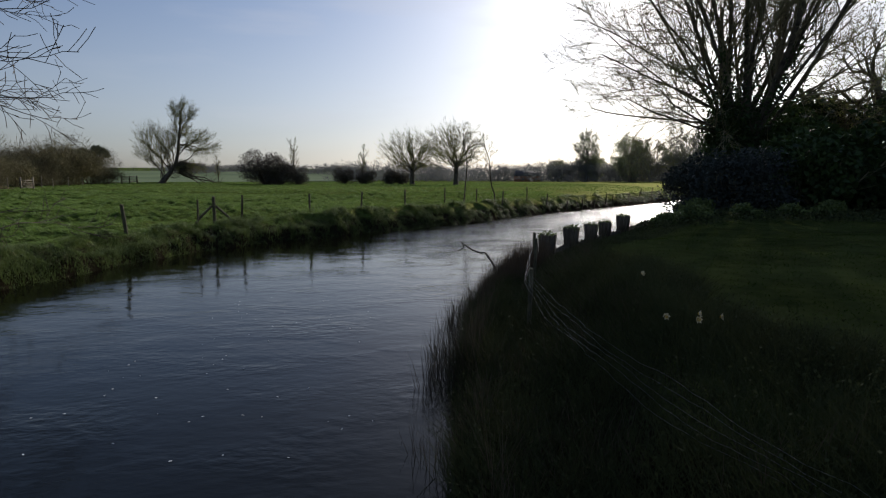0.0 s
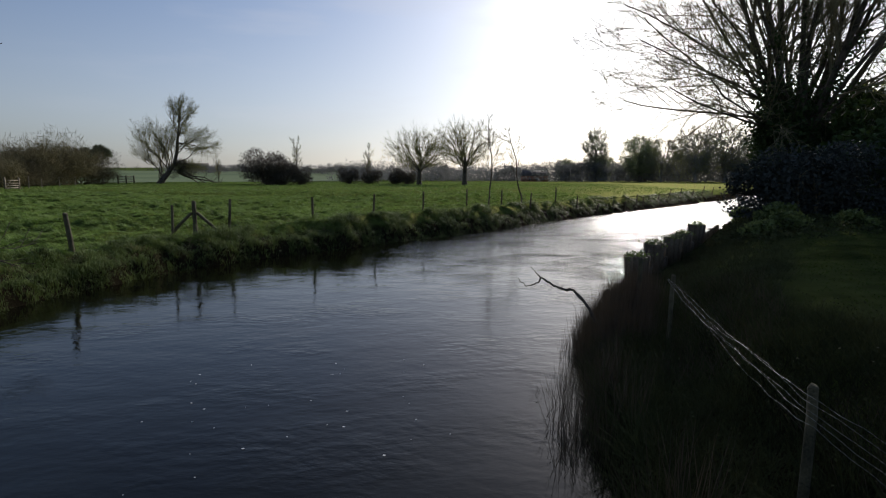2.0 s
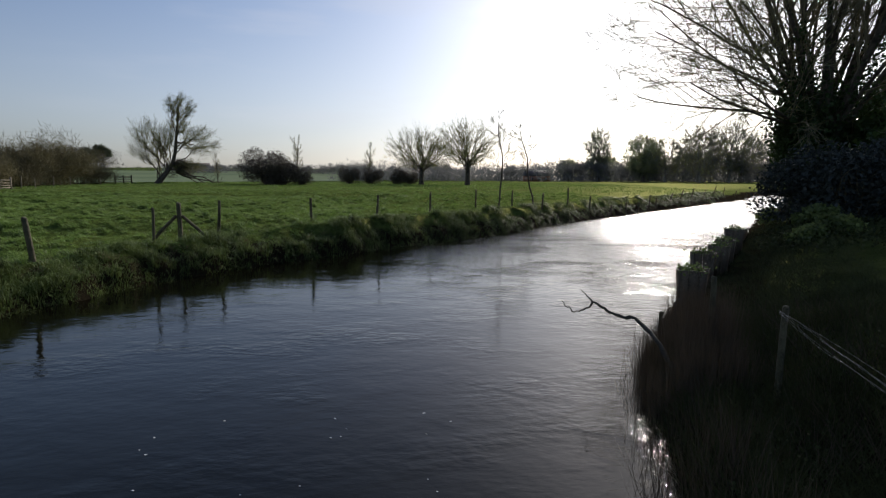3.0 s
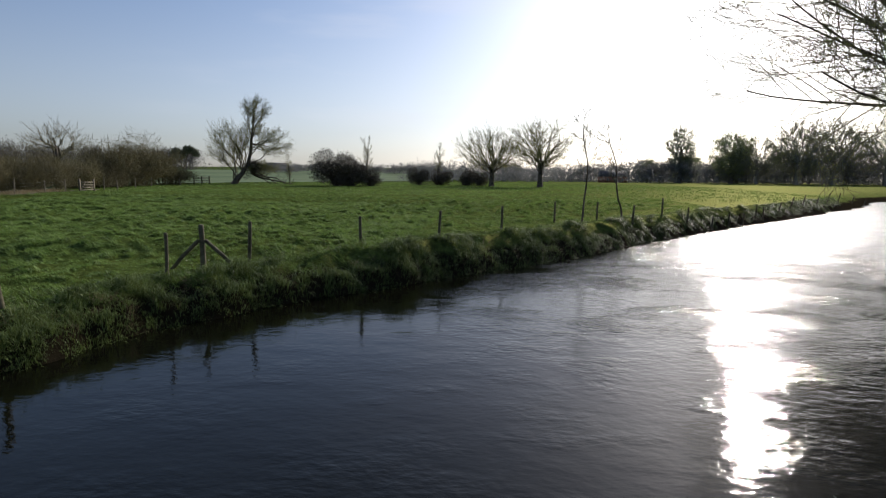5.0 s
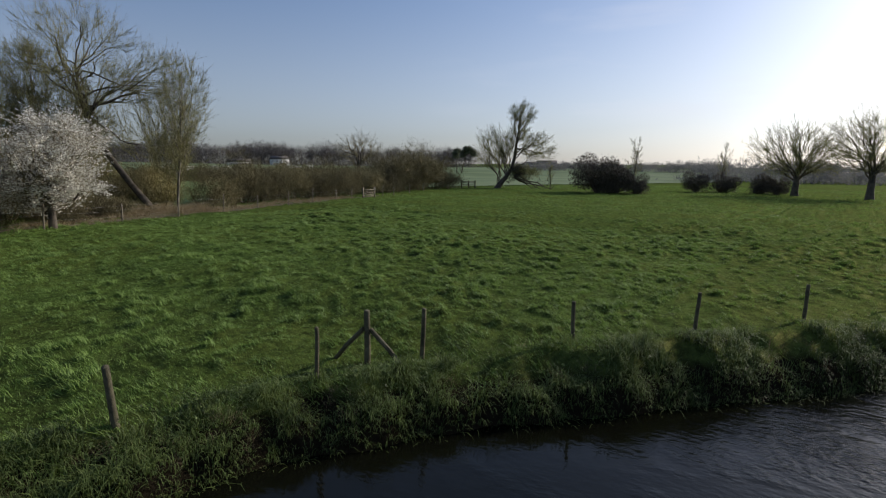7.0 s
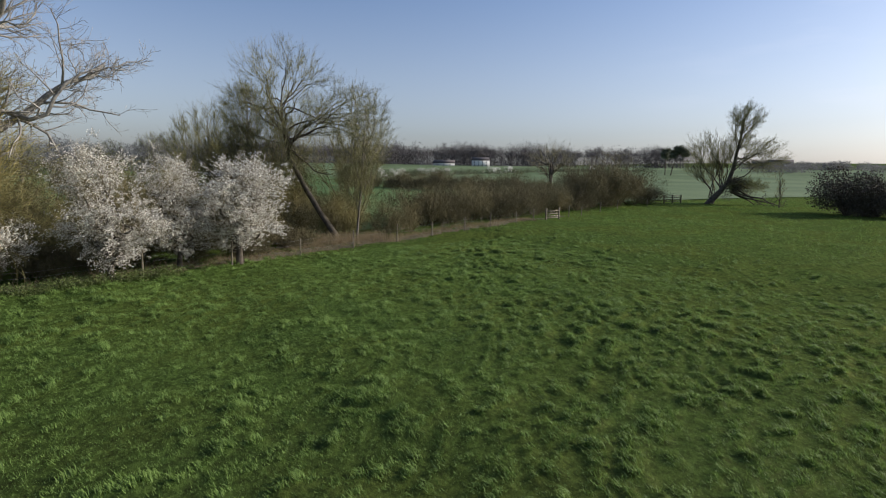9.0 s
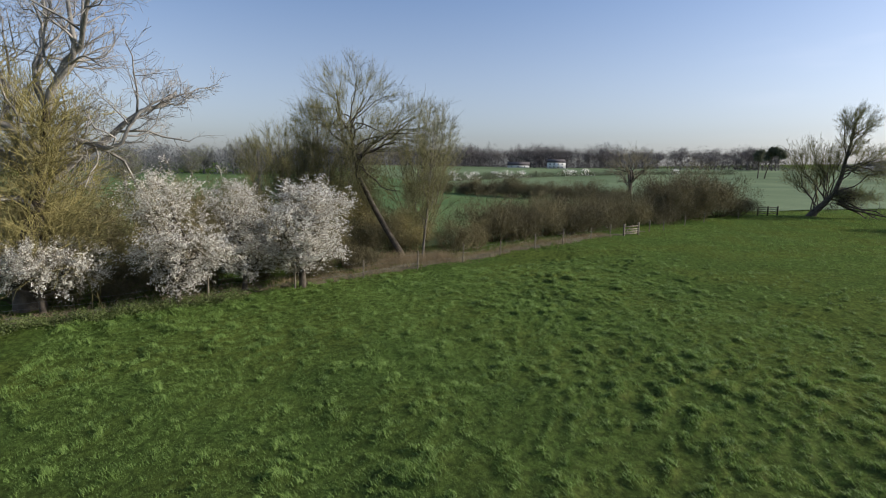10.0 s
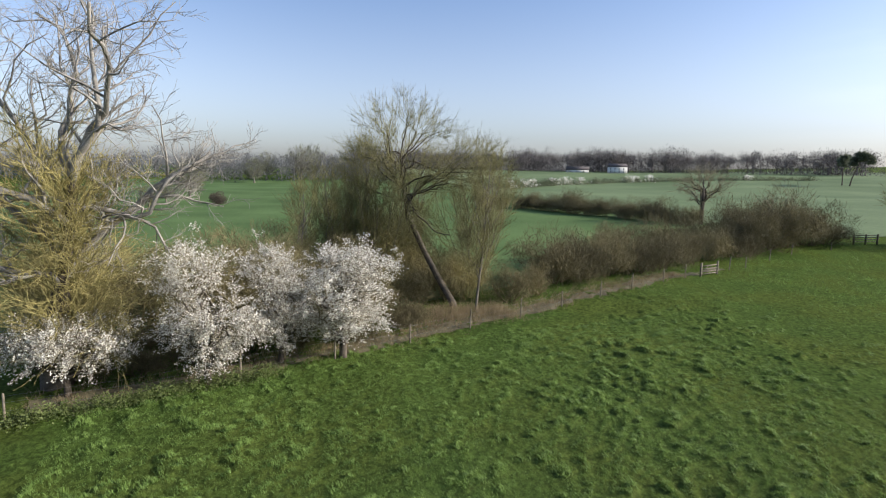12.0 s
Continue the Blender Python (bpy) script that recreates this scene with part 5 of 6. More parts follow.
rf = rng_of(200)
wood = []
for i in range(260):
    a = radians(rf.uniform(32, 78))
    d = rf.uniform(590, 680)
    wood.append((-math.sin(a) * d, math.cos(a) * d, rf.uniform(20, 27), rf.uniform(9, 14)))
far_trees("far_wood", wood, M_FAR, "dark bare woodland on the rising ground far off", 201, 500, 0.48)
wood = []
for i in range(250):
    a = radians(rf.uniform(-40, 11))
    d = rf.uniform(340, 480)
    wood.append((-math.sin(a) * d, math.cos(a) * d, rf.uniform(9, 15), rf.uniform(7, 12)))
for i in range(80):
    a = radians(rf.uniform(8, 28))
    d = (520, 610, 700)[i % 3] + rf.normal() * 5
    wood.append((-math.sin(a) * d, math.cos(a) * d, rf.uniform(5, 10), rf.uniform(6, 10)))
far_trees("far_tree_line", wood, M_FAR_HAZY, "hazy line of bare trees beyond the water meadows", 202, 290, 0.45)
wood = []
for i in range(110):
    a = radians(rf.uniform(72, 112))
    d = rf.uniform(380, 520)
    wood.append((-math.sin(a) * d, math.cos(a) * d, rf.uniform(14, 22), rf.uniform(8, 12)))
far_trees("far_copse", wood, M_FAR_HAZY, "line of bare trees past the far pasture", 203, 260, 0.55)
wood = []
HEDGEROW = np.array([(-262, 132), (-302, 181), (-322, 210), (-335, 267), (-332, 318), (-320, 367), (-290, 410)])
for i in range(130):
    t = i / 130 * 6
    x, y = (np.interp(t, range(7), HEDGEROW[:, c]) for c in (0, 1))
    wood.append((x + rf.normal() * 1.5, y + rf.normal() * 2, rf.uniform(4.2, 7.2) * (1 - 0.08 * t), rf.uniform(2.6, 3.6)))
for i in range(70):
    t = i / 70
    wood.append((-420 + 360 * t, 640 + 160 * t + rf.normal() * 4, rf.uniform(4, 7), rf.uniform(3, 5)))
far_trees("far_hedge", wood, M_FAR_GREEN, "low hedges dividing the distant fields", 204, 110, 0.24)

wood = []
for i in range(80):
    t = i / 79
    wood.append((52 + 165 * t, 285 - 45 * t + rf.normal() * 4, rf.uniform(8, 14), rf.uniform(6, 9)))
far_trees("far_bank_thicket", wood, M_FAR_HAZY, "dense leafless thicket along the far bank under the trees", 206, 330, 0.4)
wood = [(x + rf.normal(), y + rf.normal(), 6.0, 3.4) for x, y in ((-282, 158), (-300, 178), (-303, 183), (-321, 209), (-323, 214), (-325, 222), (-327, 231), (-334, 276), (-334.5, 285), (-333, 296), (-316, 371))]
far_trees("far_blossom_hedge", wood, M_BLOSSOM, "white blossoming thorn in the distant hedge", 205, 260, 0.26)

house = empty("white_house", (-452, 357, at_land(-452, 357) - 0.3), radians(50))
s = Soup()
s.box((0, 0, 3.0), (18, 9, 6.4))
put("wall", s.data("wall", M_WALL), house)
s = Soup()
s.add([(-9.5, -5, 6.2), (9.5, -5, 6.2), (9.5, 5, 6.2), (-9.5, 5, 6.2), (-8, 0, 9.6), (8, 0, 9.6)], [(0, 1, 5, 4), (2, 3, 4, 5), (0, 3, 2, 1)], [(1, 2, 5), (3, 0, 4)])
put("roof", s.data("roof", M_ROOF), house)
for x in (-6, -2, 2, 6):
    for z in (1.8, 4.6):
        s = Soup()
        s.box((x, -4.52, z), (1.2, 0.1, 1.5))
        w_ = put("window", s.data("window", M_WHITE), house)
        s = Soup()
        s.box((x, -4.58, z), (1.0, 0.06, 1.3))
        put("pane", s.data("pane", M_DARKGLASS), w_, label="dark glass pane")
tagged(house, "long white rendered house with a slate roof far off", "house")

pine = crowned(210, [(0, 0, -0.3), (1.0, 0, 6), (2.6, 0.2, 12), (4.6, 0.2, 18), (6.4, 0, 23.5)], [0.55, 0.46, 0.38, 0.28, 0.13],
               [((10.0, 0, 22.6), (5.4, 4.6, 2.6), 6, (0.72, 1.0)), ((3.2, 1, 22.2), (5.2, 4.6, 2.4), 6, (0.7, 1.0)), ((6.2, -1, 25.4), (5.4, 4.4, 2.4), 6, (0.85, 1.0)), ((12.6, 0.5, 19.2), (3.0, 3.0, 1.5), 3, (0.65, 0.9)), ((0.4, 0, 18.2), (2.8, 2.8, 1.4), 3, (0.6, 0.8))],
               (4, 5), 5, 0.9, 0.17, 0.05, leaf=M_PINE, leaf_size=0.46, leaf_n=4, jitter=0.35, floor=10.0, lift=0.4)
for x, y, s, turn in ((-246, 377, 0.78, 0.58), (-252, 379, 0.72, 2.3)):
    make_tree("pine_tree", pine, x, y, "tall dark pine with a flat crown on a bare stem", size=s, turn=turn, group="pines")
for i, (x, y, s) in enumerate(((-152, -1, 0.42), (-178, -1, 0.5), (-229, 0, 0.9), (-363, 22, 1.1), (-400, 53, 1.75), (-418, 62, 1.8), (-198, 3, 0.9), (-405, 30, 1.4))):
    make_tree("pasture_tree", light_tree, x, y, "old budding pollard in the far pasture", size=s, turn=i, group="pasture pollards")
make_tree("pasture_bush", thorn, -169, 13, "small round bush in the far pasture", size=0.7, category="bush")

# ---------- right bank: revetment, tubs, wires, branch ----------
branch, kn = Soup(), rng_of(377)
for p, r in ((((1.42, 13.42, -0.42), (1.22, 13.62, -0.02), (1.12, 14.02, 0.1), (0.96, 14.08, 0.11), (0.79, 14.17, 0.15), (0.68, 14.14, 0.24), (0.56, 14.2, 0.3)), (0.026, 0.021, 0.018, 0.019, 0.015, 0.014, 0.011)),
             (((0.56, 14.2, 0.3), (0.55, 14.3, 0.19), (0.44, 14.36, 0.12), (0.32, 14.37, 0.1), (0.3, 14.42, 0.16), (0.22, 14.46, 0.17), (0.2, 14.5, 0.24)), (0.011, 0.009, 0.008, 0.007, 0.006, 0.005, 0.004)),
             (((0.56, 14.2, 0.3), (0.53, 14.24, 0.35), (0.49, 14.22, 0.36), (0.48, 14.26, 0.4), (0.42, 14.27, 0.44)), (0.008, 0.007, 0.006, 0.005, 0.004))):
    p, r = np.array(p), np.array(r)
    u = np.linspace(0, len(p) - 1, 4 * len(p))
    q = np.stack([np.interp(u, np.arange(len(p)), p[:, c]) for c in range(3)], 1) + kn.normal(size=(len(u), 3)) * 0.008
    branch.tube(q, 1.35 * np.interp(u, np.arange(len(r)), r) * kn.uniform(0.8, 1.25, len(u)), 6)
tagged(put("dead_branch", smooth(branch.data("dead_branch", M_BARK))), "crooked dead branch reaching out over the water", "branch")

# ---------- grass, weeds and reeds ----------
def scatter(rng, n, x0, x1, y0, y1, keep):
    x, y = rng.uniform(x0, x1, n), rng.uniform(y0, y1, n)
    k = keep(x, y)
    return x[k], y[k]


def tufts(rng, x, y, blades, radius, height, width, spread, soup, lift=-0.02, lean=(0.0, 0.0)):
    """Tufts of blades at (x, y); height may differ tuft by tuft."""
    h = np.broadcast_to(np.asarray(height, float), x.shape)
    bx = np.repeat(x, blades) + rng.normal(0, radius, len(x) * blades)
    by = np.repeat(y, blades) + rng.normal(0, radius, len(x) * blades)
    roots = np.stack([bx, by, land(bx, by) + lift], 1)
    soup.blades(roots, np.repeat(h, blades), width, rng, spread, lean)


rg = rng_of(300)
near_grass = Soup()
MEADOW = lambda x, y: (side_distance(x, y, LEFT_EDGE) > 0.7) & (x > -36.3 - (y - 12) * 0.35)
COMBED = np.array((-0.55, -0.45))
for count, x0, x1, y0, y1 in ((78000, -42, -6, 15, 52), (26000, -9, 14, 24, 74), (12000, -58, -6, 54, 90)):
    gx_, gy_ = scatter(rg, count, x0, x1, y0, y1, MEADOW)
    clump, knot = tussock(gx_, gy_), tuft_relief(gx_, gy_)
    patch = 0.5 + 0.5 * vnoise(gx_ * 0.25 + 3, gy_ * 0.25)
    tufts(rg, gx_, gy_, 5, 0.07, 0.05 + 0.07 * knot + 0.09 * clump * (0.4 + patch), 0.026, 0.55, near_grass, lean=COMBED)
# rank tufts on the humps, blades bent over one way
gx_, gy_ = scatter(rg, 30000, -42, 12, 15, 62, lambda x, y: (side_distance(x, y, LEFT_EDGE) > 3.5) & MEADOW(x, y) & (tuft_relief(x, y) > 0.62) & (tussock(x, y) > 0.04))
gx_, gy_ = gx_[:11000], gy_[:11000]
roots_x, roots_y = np.repeat(gx_, 14) + rg.normal(0, 0.06, len(gx_) * 14), np.repeat(gy_, 14) + rg.normal(0, 0.06, len(gx_) * 14)
near_grass.arching(np.stack([roots_x, roots_y, land(roots_x, roots_y) - 0.01], 1), np.repeat(rg.uniform(0.12, 0.23, len(gx_)), 14), 0.017, rg, COMBED * 1.2)
tagged(put("meadow_grass", near_grass.data("meadow_grass", M_BLADE)), "lush tussocky green pasture grass on the meadow", "grass", kind="stuff")
far_grass = Soup()
gx_, gy_ = scatter(rg, 13000, -75, 45, 70, 190, lambda x, y: (side_distance(x, y, LEFT_EDGE) > 1.0) & (x > -36.5 - (y - 12) * 0.33))
tufts(rg, gx_, gy_, 4, 0.2, 0.2, 0.09, 0.6, far_grass)
tagged(put("far_meadow_grass", far_grass.data("far_meadow_grass", M_BLADE)), "rough tussocky pasture grass further up the meadow", "grass", kind="stuff")

def along(rng, line, n, y0, y1, d0, d1, side=1):
    """Points scattered along a bank, d0 to d1 metres inland, thicker towards y0."""
    ys = y0 + (y1 - y0) * rng.uniform(0, 1, n) ** 1.5
    lx, ly = np.array(line, float)[:, 0], np.array(line, float)[:, 1]
    xs = np.interp(ys, ly, lx)
    tx = np.interp(ys + 0.5, ly, lx) - xs
    nl = np.hypot(tx, 0.5)
    d = rng.uniform(d0, d1, n)
    return xs - side * 0.5 / nl * d, ys + side * tx / nl * d


bank = Soup()
gx_, gy_ = along(rg, LEFT_EDGE, 7000, 9, 82, 0.5, 2.2)
tufts(rg, gx_, gy_, 6, 0.10, 0.11, 0.014, 0.8, bank)
gx_, gy_ = along(rg, LEFT_EDGE, 1700, 9, 82, 0.15, 1.6)
keep = vnoise(gx_ * 1.1 + 2, gy_ * 1.1) > -0.25
gx_, gy_ = gx_[keep], gy_[keep]
hump = rg.uniform(0.15, 0.36, len(gx_)) * (0.85 + 0.4 * vnoise(gx_ * 0.5, gy_ * 0.5))
k_ = 42
ox, oy = rg.normal(0, 1, len(gx_) * k_), rg.normal(0, 1, len(gx_) * k_)
roots_x, roots_y = np.repeat(gx_, k_) + ox * 0.09, np.repeat(gy_, k_) + oy * 0.09
bank.arching(np.stack([roots_x, roots_y, land(roots_x, roots_y) - 0.02], 1), np.repeat(hump, k_), 0.013, rg, np.stack([ox, oy], 1) * 0.55 + np.array((0.25, -0.2)))
gx_, gy_ = along(rg, LEFT_EDGE, 1500, 9, 70, -0.02, 0.6)
hump = rg.uniform(0.1, 0.24, len(gx_))
ox, oy = rg.normal(0, 1, len(gx_) * 20), rg.normal(0, 1, len(gx_) * 20)
roots_x, roots_y = np.repeat(gx_, 20) + ox * 0.07, np.repeat(gy_, 20) + oy * 0.07
bank.arching(np.stack([roots_x, roots_y, land(roots_x, roots_y) - 0.02], 1), np.repeat(hump, 20), 0.013, rg, np.stack([ox, oy], 1) * 0.5 + np.array((0.35, -0.25)))
tagged(put("bank_grass", bank.data("bank_grass", M_TUFT)), "overhanging rank grass and weeds on the river bank", "grass", kind="stuff")
leafy = Soup()
gx_, gy_ = scatter(rg, 120000, -14, 40, 8, 80, lambda x, y: (lambda d: (d > 0.3) & (d < 1.6) & (vnoise(x * 0.9 + 5, y * 0.9) > 0.05))(side_distance(x, y, LEFT_EDGE)))
leafy.leaves(np.stack([gx_, gy_, land(gx_, gy_) + rg.uniform(0.02, 0.45, len(gx_))], 1), 0.042, rg, 0.2, 1.3)
tagged(put("bank_weeds", leafy.data("bank_weeds", M_TUFT)), "leafy nettles and weeds along the water's edge", "weeds", kind="stuff")
dry = Soup()
gx_, gy_ = scatter(rg, 2600, -14, 40, 8, 75, lambda x, y: (lambda d: (d > 0.1) & (d < 1.8) & (vnoise(x * 0.6 + 15, y * 0.6) > 0.15))(side_distance(x, y, LEFT_EDGE)))
tufts(rg, gx_, gy_, 4, 0.06, 0.36, 0.011, 0.5, dry)
gx_, gy_ = along(rg, LEFT_EDGE, 170, 9, 60, 0.1, 1.0)
tufts(rg, gx_, gy_, 30, 0.05, 0.2, 0.006, 0.8, dry)
n = 2600
t = rg.uniform(0, 1, n)
k = np.minimum((t * 10).astype(int), 9)
fa, fb = np.array(FENCE)[k], np.array(FENCE)[k + 1]
p = fa + (fb - fa) * (t * 10 - k)[:, None] + np.stack([rg.normal(-1.8, 0.9, n), rg.normal(0.4, 0.4, n)], 1)
tufts(rg, p[:, 0], p[:, 1], 5, 0.1, 0.4, 0.02, 0.5, dry)
n = 1000
p = np.array((-46.6, 37.5)) + np.stack([rg.normal(0, 0.7, n), rg.uniform(-5.5, 4.5, n)], 1) + np.array((-0.3, 0)) * rg.uniform(-5, 5, n)[:, None]
tufts(rg, p[:, 0], p[:, 1], 7, 0.1, 0.85, 0.014, 0.22, dry)
tagged(put("dry_grass", dry.data("dry_grass", M_DRY)), "straw-coloured dead grass stalks by bank and fence", "grass", kind="stuff")
fw = Soup()
n = 7500
t = rg.uniform(0, 1, n)
p = np.array((-36.2, 11.5)) + np.array((-2.6, 12.5)) * t[:, None] + np.stack([rg.normal(0, 0.45, n), rg.normal(0, 0.3, n)], 1)
fw.leaves(np.stack([p[:, 0], p[:, 1], land(p[:, 0], p[:, 1]) + rg.uniform(0.05, 0.5, n)], 1), 0.07, rg, 0.2, 1.2)
tagged(put("nettle_patch", fw.data("nettle_patch", M_WEED)), "fresh green nettles at the foot of the fence", "weeds", kind="stuff")

# garden bank
reeds = Soup()
gx_, gy_ = scatter(rg, 16000, -1, 4, -2, 16.5, lambda x, y: (lambda d: (d > -0.3) & (d < 0.5) & (vnoise(x * 1.5, y * 1.5) > -0.35))(-side_distance(x, y, RIGHT_EDGE)))
tufts(rg, gx_, gy_, 2, 0.05, 0.6 + 0.5 * vnoise(gx_ * 1.1, gy_ * 1.1), 0.009, 0.2, reeds)
gx_, gy_ = scatter(rg, 5000, 0, 6, -2, 15.5, lambda x, y: (lambda d: (d > 0.3) & (d < 2.6) & (vnoise(x * 0.9 + 4, y * 0.9) > 0.0))(-side_distance(x, y, RIGHT_EDGE)))
tufts(rg, gx_, gy_, 4, 0.07, 0.4, 0.009, 0.45, reeds)
gx_, gy_ = scatter(rg, 5200, 0.9, 3.0, 12.6, 15.6, lambda x, y: (lambda d: (d > -0.1) & (d < 1.1))(-side_distance(x, y, RIGHT_EDGE)))
tufts(rg, gx_, gy_, 2, 0.04, 0.75 + 0.25 * vnoise(gx_ * 2.1, gy_ * 2.1), 0.009, 0.13, reeds)
tagged(put("dead_reeds", reeds.data("dead_reeds", M_REED)), "dead brown reeds and stalks along the garden bank", "reeds", kind="stuff")
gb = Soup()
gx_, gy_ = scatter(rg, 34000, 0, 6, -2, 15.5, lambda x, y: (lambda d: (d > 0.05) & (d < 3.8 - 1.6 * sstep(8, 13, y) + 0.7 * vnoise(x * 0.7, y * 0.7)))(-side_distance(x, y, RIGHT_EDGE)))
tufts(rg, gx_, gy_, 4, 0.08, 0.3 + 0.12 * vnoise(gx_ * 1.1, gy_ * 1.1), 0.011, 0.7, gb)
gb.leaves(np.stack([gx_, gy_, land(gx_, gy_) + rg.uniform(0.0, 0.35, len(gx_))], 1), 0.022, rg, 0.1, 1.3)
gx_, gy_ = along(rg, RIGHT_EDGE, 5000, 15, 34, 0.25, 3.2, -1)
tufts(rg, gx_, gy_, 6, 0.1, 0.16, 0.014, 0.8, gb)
tagged(put("bank_undergrowth", gb.data("bank_undergrowth", M_SHADE)), "rough undergrowth on the garden bank, coloured dark for shade", "weeds", kind="stuff")
# sheet over the brighter meadow grass, its colour darkened for the garden's shade
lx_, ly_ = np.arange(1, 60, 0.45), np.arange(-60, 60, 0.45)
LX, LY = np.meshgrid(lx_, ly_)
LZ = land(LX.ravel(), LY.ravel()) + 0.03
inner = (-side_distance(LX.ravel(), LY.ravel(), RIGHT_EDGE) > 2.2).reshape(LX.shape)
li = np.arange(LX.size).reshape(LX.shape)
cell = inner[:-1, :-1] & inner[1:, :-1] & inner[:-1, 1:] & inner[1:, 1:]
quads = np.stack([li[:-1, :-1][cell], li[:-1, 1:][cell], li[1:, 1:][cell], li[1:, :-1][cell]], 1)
tagged(put("lawn", smooth(mesh_data("lawn", np.stack([LX.ravel(), LY.ravel(), LZ], 1), [quads], M_LAWN))), "mown garden lawn coloured dark for deep shade", "lawn", kind="structure")
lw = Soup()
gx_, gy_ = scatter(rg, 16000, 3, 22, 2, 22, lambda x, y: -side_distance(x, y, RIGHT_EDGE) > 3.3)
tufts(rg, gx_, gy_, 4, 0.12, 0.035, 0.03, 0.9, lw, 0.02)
tagged(put("lawn_grass", lw.data("lawn_grass", M_LAWN_BLADE)), "short mown lawn grass coloured dark for shade", "grass", kind="stuff")


# bed leaves past the lawn, darkened by the same shade colour
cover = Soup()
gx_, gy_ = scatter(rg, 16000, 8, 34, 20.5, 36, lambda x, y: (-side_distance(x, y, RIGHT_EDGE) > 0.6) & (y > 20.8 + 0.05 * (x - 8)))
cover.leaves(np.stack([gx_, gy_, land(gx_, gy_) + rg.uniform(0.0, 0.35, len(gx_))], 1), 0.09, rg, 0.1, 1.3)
tagged(put("ground_cover", cover.data("ground_cover", M_SHADE)), "leafy ground cover in the garden beds, coloured dark for shade", "plants", kind="stuff")


def daffodil(seed):
    """Mesh parts of one clump: leaves and flower heads."""
    rng = rng_of(seed)
    a, b, heads = Soup(), Soup(), []
    n = 26
    roots = np.column_stack([rng.normal(0, 0.1, (n, 2)), np.zeros(n)])
    a.blades(roots, 0.36, 0.022, rng, 0.25)
    for i in range(5):
        x, y = rng.normal(0, 0.12, 2)
        h = rng.uniform(0.32, 0.42)
        a.tube([(x, y, 0), (x, y, h)], [0.005, 0.004], 4)
        for k in range(6):
            t = k * math.pi / 3
            d = np.array([math.cos(t) * 0.6, -0.5 + 0.1 * math.sin(t), math.sin(t) * 0.6])
            e = np.array([-math.sin(t), 0, math.cos(t)])
            c = np.array((x, y - 0.02, h))
            b.add([c, c + d * 0.045 + e * 0.018, c + d * 0.085, c + d * 0.045 - e * 0.018], [(0, 1, 2, 3)])
        cup = Soup()
        cup.tube([(x, y - 0.02, h), (x, y - 0.055, h - 0.005)], [0.014, 0.02], 6)
        heads.append((b.data("flower", M_DAFF), cup.data("trumpet", M_CUP)))
        b = Soup()
    return a.data("leaf", M_SHADE), heads


M_DAFF = material("pale_daffodil_petals", (0.45, 0.38, 0.20), (0.68, 0.62, 0.45), 8.0, 0.6, 0.0, 30.0, through_light=0.3)
M_CUP = material("daffodil_trumpet", (0.5, 0.32, 0.03), (0.7, 0.5, 0.08), 8.0, 0.6, 0.0, 30.0, through_light=0.3)
dm = [daffodil(310), daffodil(311)]
for i, (x, y) in enumerate(((2.53, 5.55), (2.75, 5.28), (2.95, 7.87))):
    ob = empty("daffodil_clump", (x, y, at_land(x, y)), i * 1.1, 0.85)
    put("leaf", dm[i % 2][0], ob)
    for h in dm[i % 2][1][: 2 - i // 2]:
        put("trumpet", h[1], put("flower", h[0], ob), label="yellow trumpet")
    tagged(ob, "clump of pale daffodils in the shaded garden bank", "flower", "daffodils")

# timber tubs along the water and the board revetment
def tub(seed):
    rng = rng_of(seed)
    parts = []
    for k in range(10):
        s = Soup()
        a = k * 2 * math.pi / 10
        v = []
        for z, r in ((-0.75, 0.24), (0.0, 0.27), (0.42 + rng.uniform(-0.02, 0.02), 0.31)):
            for da, rr in ((-0.3, r), (0.3, r), (0.28, r - 0.035), (-0.28, r - 0.035)):
                v.append((math.cos(a + da) * rr, math.sin(a + da) * rr, z))
        q = []
        for l in (0, 4):
            for j in range(4):
                q.append((l + j, l + (j + 1) % 4, l + 4 + (j + 1) % 4, l + 4 + j))
        q += [(8, 9, 10, 11), (3, 2, 1, 0)]
        s.add(v, q)
        parts.append(s.data("stave", M_BOARD))
    s = Soup()
    p = rng.normal(size=(160, 3)) * np.array([0.15, 0.15, 0.06]) + np.array([0, 0, 0.42])
    s.leaves(p, 0.045, rng, 0)
    return parts, s.data("foliage", M_WEED)


staves, plants = tub(320)
for i, (x, y, s) in enumerate(((3.4, 17.3, 1.0), (4.75, 19.7, 1.0), (5.9, 21.2, 0.95), (7.0, 23.0, 0.95), (8.65, 25.6, 1.1))):
    ob = empty("planter_tub", (x, y, -0.17 + 0.02 * (i % 3)), i * 0.8, s)
    for m in staves:
        put("stave", m, ob)
    put("foliage", plants, ob)
    tagged(ob, "dark flared timber tub with plants at the water's edge", "planter", "timber tubs")
k = 0
bx, by = np.array(RIGHT_EDGE, float)[:, 0], np.array(RIGHT_EDGE, float)[:, 1]
rev = new("revetment")
tagged(rev, "low weathered board revetment holding the garden bank", "revetment")
plank = Soup()
plank.box((0, 0, 0), (0.19, 0.045, 0.7))
plank = plank.data("board", M_BOARD)
yy = 15.8
while yy < 33.5:
    xx = float(np.interp(yy, by, bx))
    dx = float(np.interp(yy + 0.2, by, bx)) - xx
    ob = put("board", plank, rev, (xx - 0.03 + 0.012 * ((k * 7) % 3), yy, -0.7 + 0.02 * ((k * 5) % 4)))
    ang = math.atan2(0.2, dx)
    ob.rotation_euler = (0, 0, ang)
    yy += 0.2 * math.sin(ang)
    k += 1
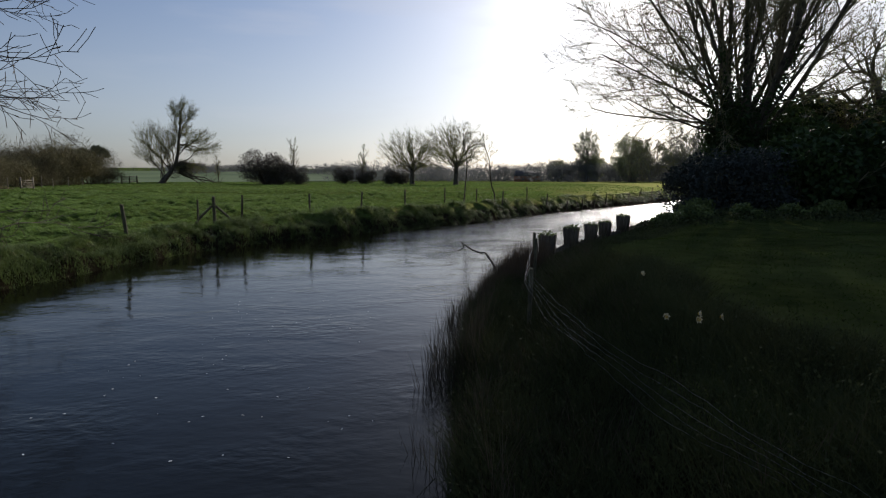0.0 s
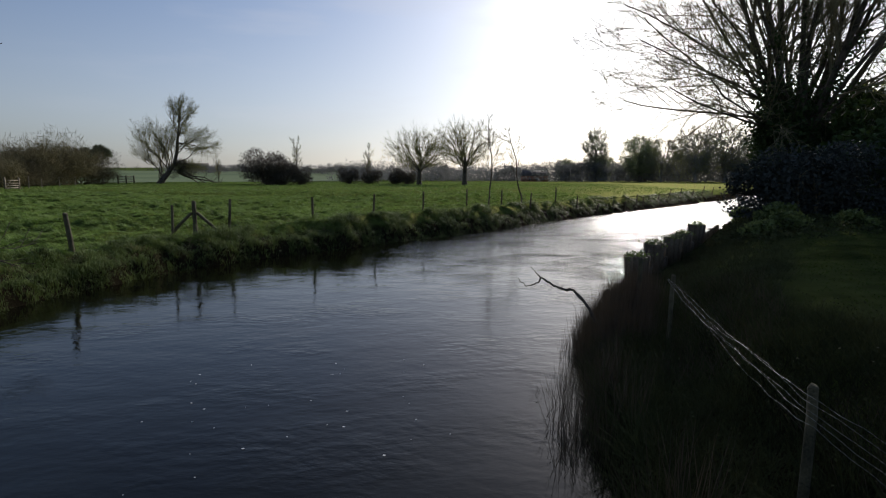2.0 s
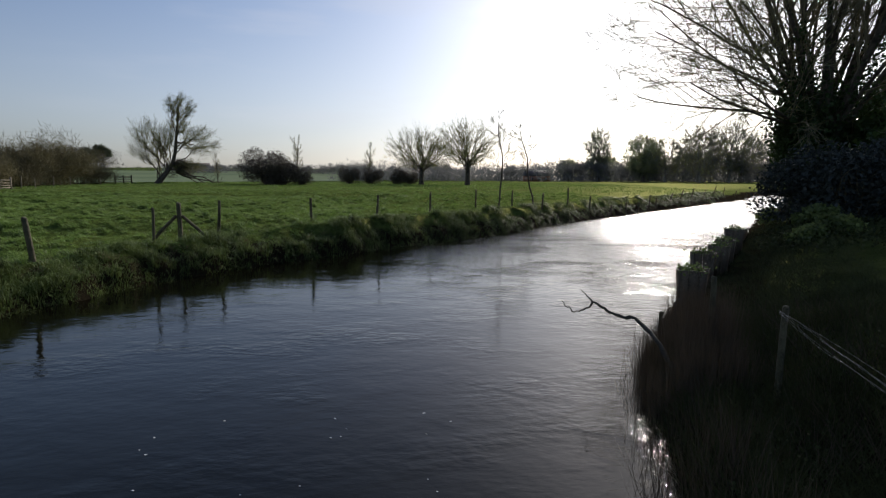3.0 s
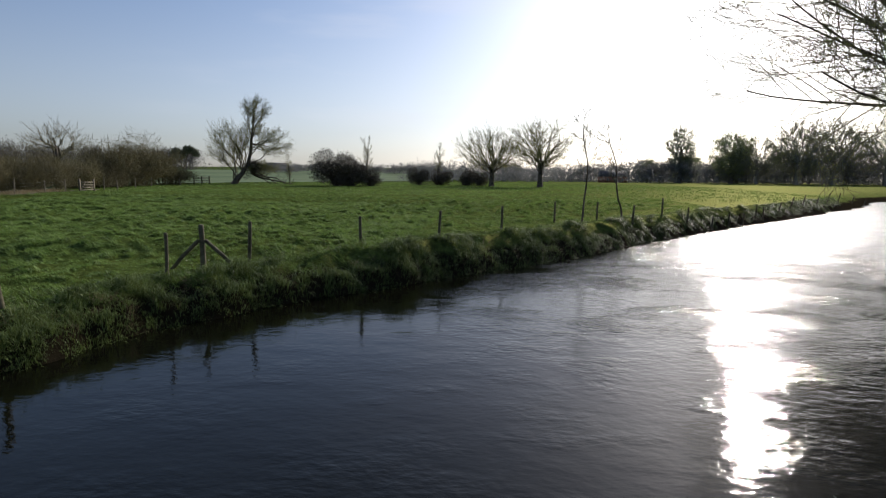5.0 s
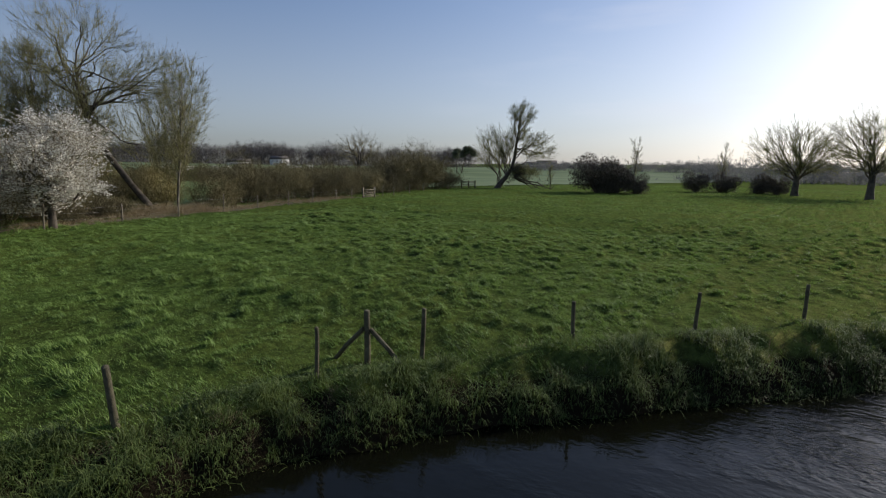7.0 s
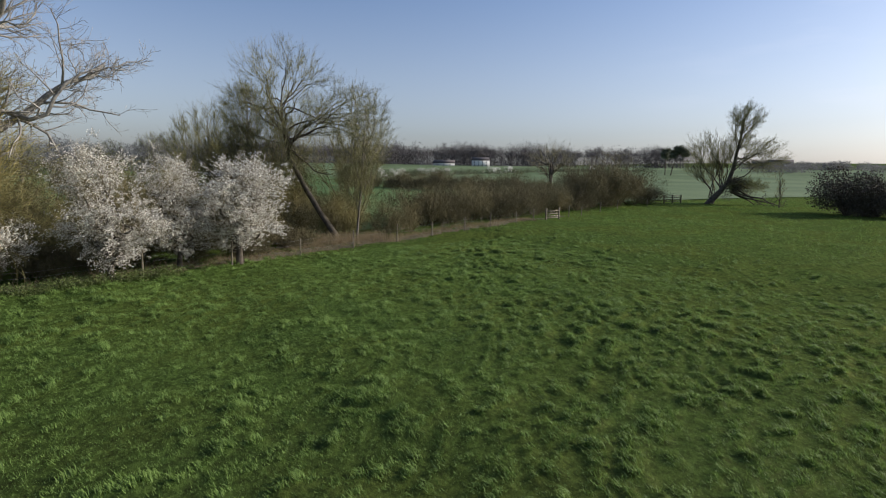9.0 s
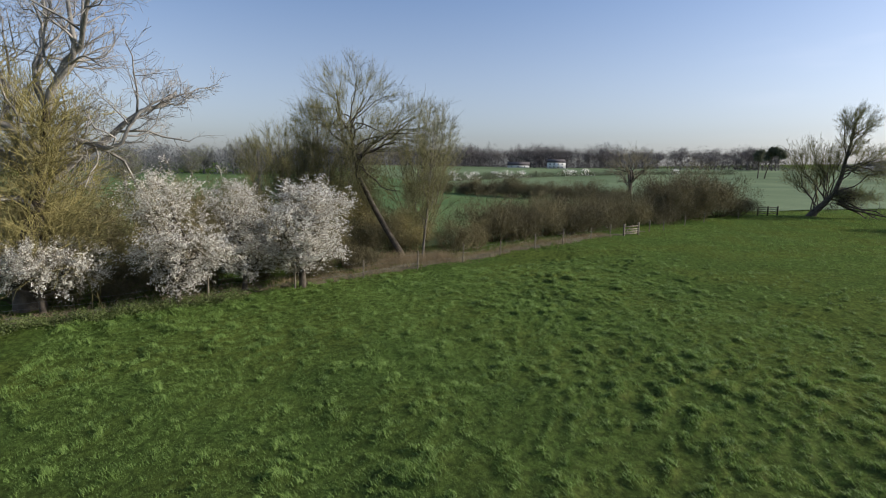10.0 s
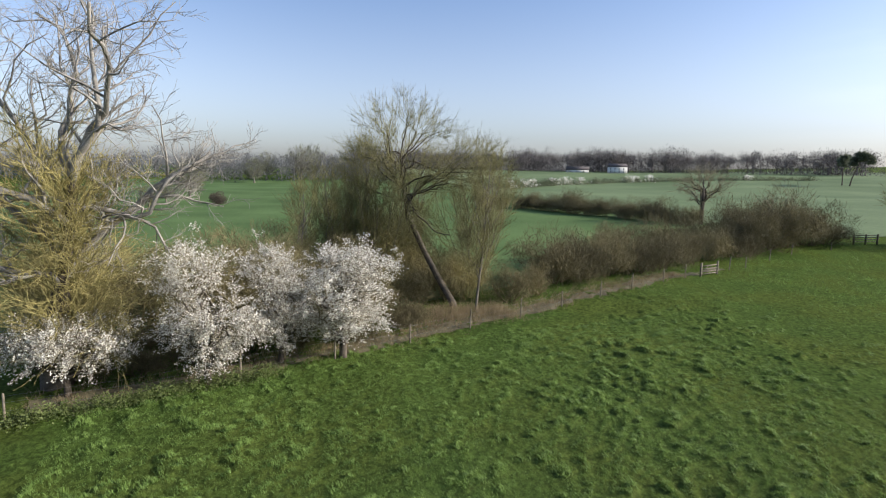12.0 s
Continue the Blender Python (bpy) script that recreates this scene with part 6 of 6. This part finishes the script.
for i in range(11):
    yy = 16.0 + 1.65 * i
    xx = float(np.interp(yy, by, bx))
    put("stake", post_mesh(330 + i, 0.6, 0.09), rev, (xx - 0.12, yy, -0.9))

# slack fence wires on the garden bank, on leaning stakes
WIRE = [(2.1, 12.4, 0.62), (1.3, 8.2, 0.6), (1.5, 5.2, 0.5), (2.3, 2.8, 0.3), (3.1, 0.9, 0.2)]
for i, (x, y, z) in enumerate(WIRE[:2]):
    foot_z = at_land(x + 0.05, y) - 0.02
    ob = put("garden_stake", post_mesh(350 + i, z + 0.04 - foot_z, 0.07, (0.03, 0.02)), at=(x + 0.05, y, foot_z))
    tagged(ob, "short dark wooden stake carrying slack wires", "fence post", "garden stakes")
tall_stake = put("garden_stake", post_mesh(354, 1.0, 0.09, (0.02, 0)), at=(2.52, 14.7, -0.42))
tagged(tall_stake, "upright dark stake at the end of the garden bank", "fence post", "garden stakes")
rw = rng_of(360)
for k in range(5):
    pts = []
    drop = 0.06 * k
    for j, (a, b) in enumerate(zip(WIRE[:-1], WIRE[1:])):
        kink = rw.normal(size=3) * 0.02
        for t in np.linspace(0, 1, 20)[:-1]:
            sag = (0.03 + 0.012 * k) * math.sin(math.pi * t)
            spread_ = min(1.0, 0.1 + 0.6 * (j + t))
            pts.append((a[0] + (b[0] - a[0]) * t + rw.normal(0, 0.006) - 0.012 * k * spread_ + kink[0] * math.sin(2 * math.pi * t), a[1] + (b[1] - a[1]) * t, a[2] + (b[2] - a[2]) * t - sag - drop * spread_ + kink[1] * math.sin(3 * math.pi * t) + rw.normal(0, 0.006)))
    s = Soup()
    s.tube(pts, np.full(len(pts), 0.0009), 4)
    tagged(put("slack_wire", s.data("slack_wire", M_WIRE)), "slack silvery fence wire sagging along the garden bank", "fence wire", "slack wires")

# far houses
def cottage(name, x, y, w, d, h, turn, wall, label):
    ob = empty(name, (x, y, at_land(x, y) - 0.2), turn)
    s = Soup()
    s.box((0, 0, h / 2), (w, d, h))
    put("wall", s.data("wall", wall), ob)
    s = Soup()
    a, b = w / 2 + 0.4, d / 2 + 0.4
    s.add([(-a, -b, h), (a, -b, h), (a, b, h), (-a, b, h), (-a, 0, h + d * 0.45), (a, 0, h + d * 0.45)], [(0, 1, 5, 4), (2, 3, 4, 5), (0, 3, 2, 1)], [(1, 2, 5), (3, 0, 4)])
    put("roof", s.data("roof", M_ROOF), ob)
    for k in range(3):
        s = Soup()
        s.box(((k - 1) * w * 0.3, -d / 2 - 0.03, h * 0.5), (1.1, 0.08, 1.2))
        w_ = put("window", s.data("window", M_WHITE), ob)
        s = Soup()
        s.box(((k - 1) * w * 0.3, -d / 2 - 0.08, h * 0.5), (0.92, 0.06, 1.02))
        put("pane", s.data("pane", M_DARKGLASS), w_, label="dark glass pane")
    return tagged(ob, label, "house")


M_BRICK = material("old_brick", (0.16, 0.07, 0.045), (0.34, 0.17, 0.11), 1.2, 0.9, 0.3, 8.0)
cottage("brick_house", 47, 300, 13, 7, 3.2, 0.2, M_BRICK, "low brick house with a dark roof beyond the meadow")
cottage("pale_barn", -318, 690, 26, 12, 5, 0.4, M_WALL, "pale farm shed on the distant hillside")
cottage("pale_barn", -345, 700, 18, 10, 4, 0.4, M_WALL, "pale farm shed on the distant hillside")
cottage("glass_shed", -480, 330, 22, 8, 2.6, 0.9, M_WALL, "long low pale outbuilding near the white house")

# foam on the river
foam = Soup()
fx, fy = rg.uniform(-5.0, -0.8, 70), rg.uniform(5, 13, 70)
for x, y in zip(fx, fy):
    k = 6
    a = np.arange(k) * 2 * math.pi / k
    r = rg.uniform(0.005, 0.014) * rg.uniform(0.6, 1.4, k)
    foam.add(np.stack([x + np.cos(a) * r * 1.4, y + np.sin(a) * r, np.full(k, WATER + 0.004)], 1), [(0, 1, 2, 3), (0, 3, 4, 5)])
tagged(put("foam_flecks", foam.data("foam_flecks", M_WHITE)), "small white foam flecks drifting on the dark water", "foam", kind="stuff")
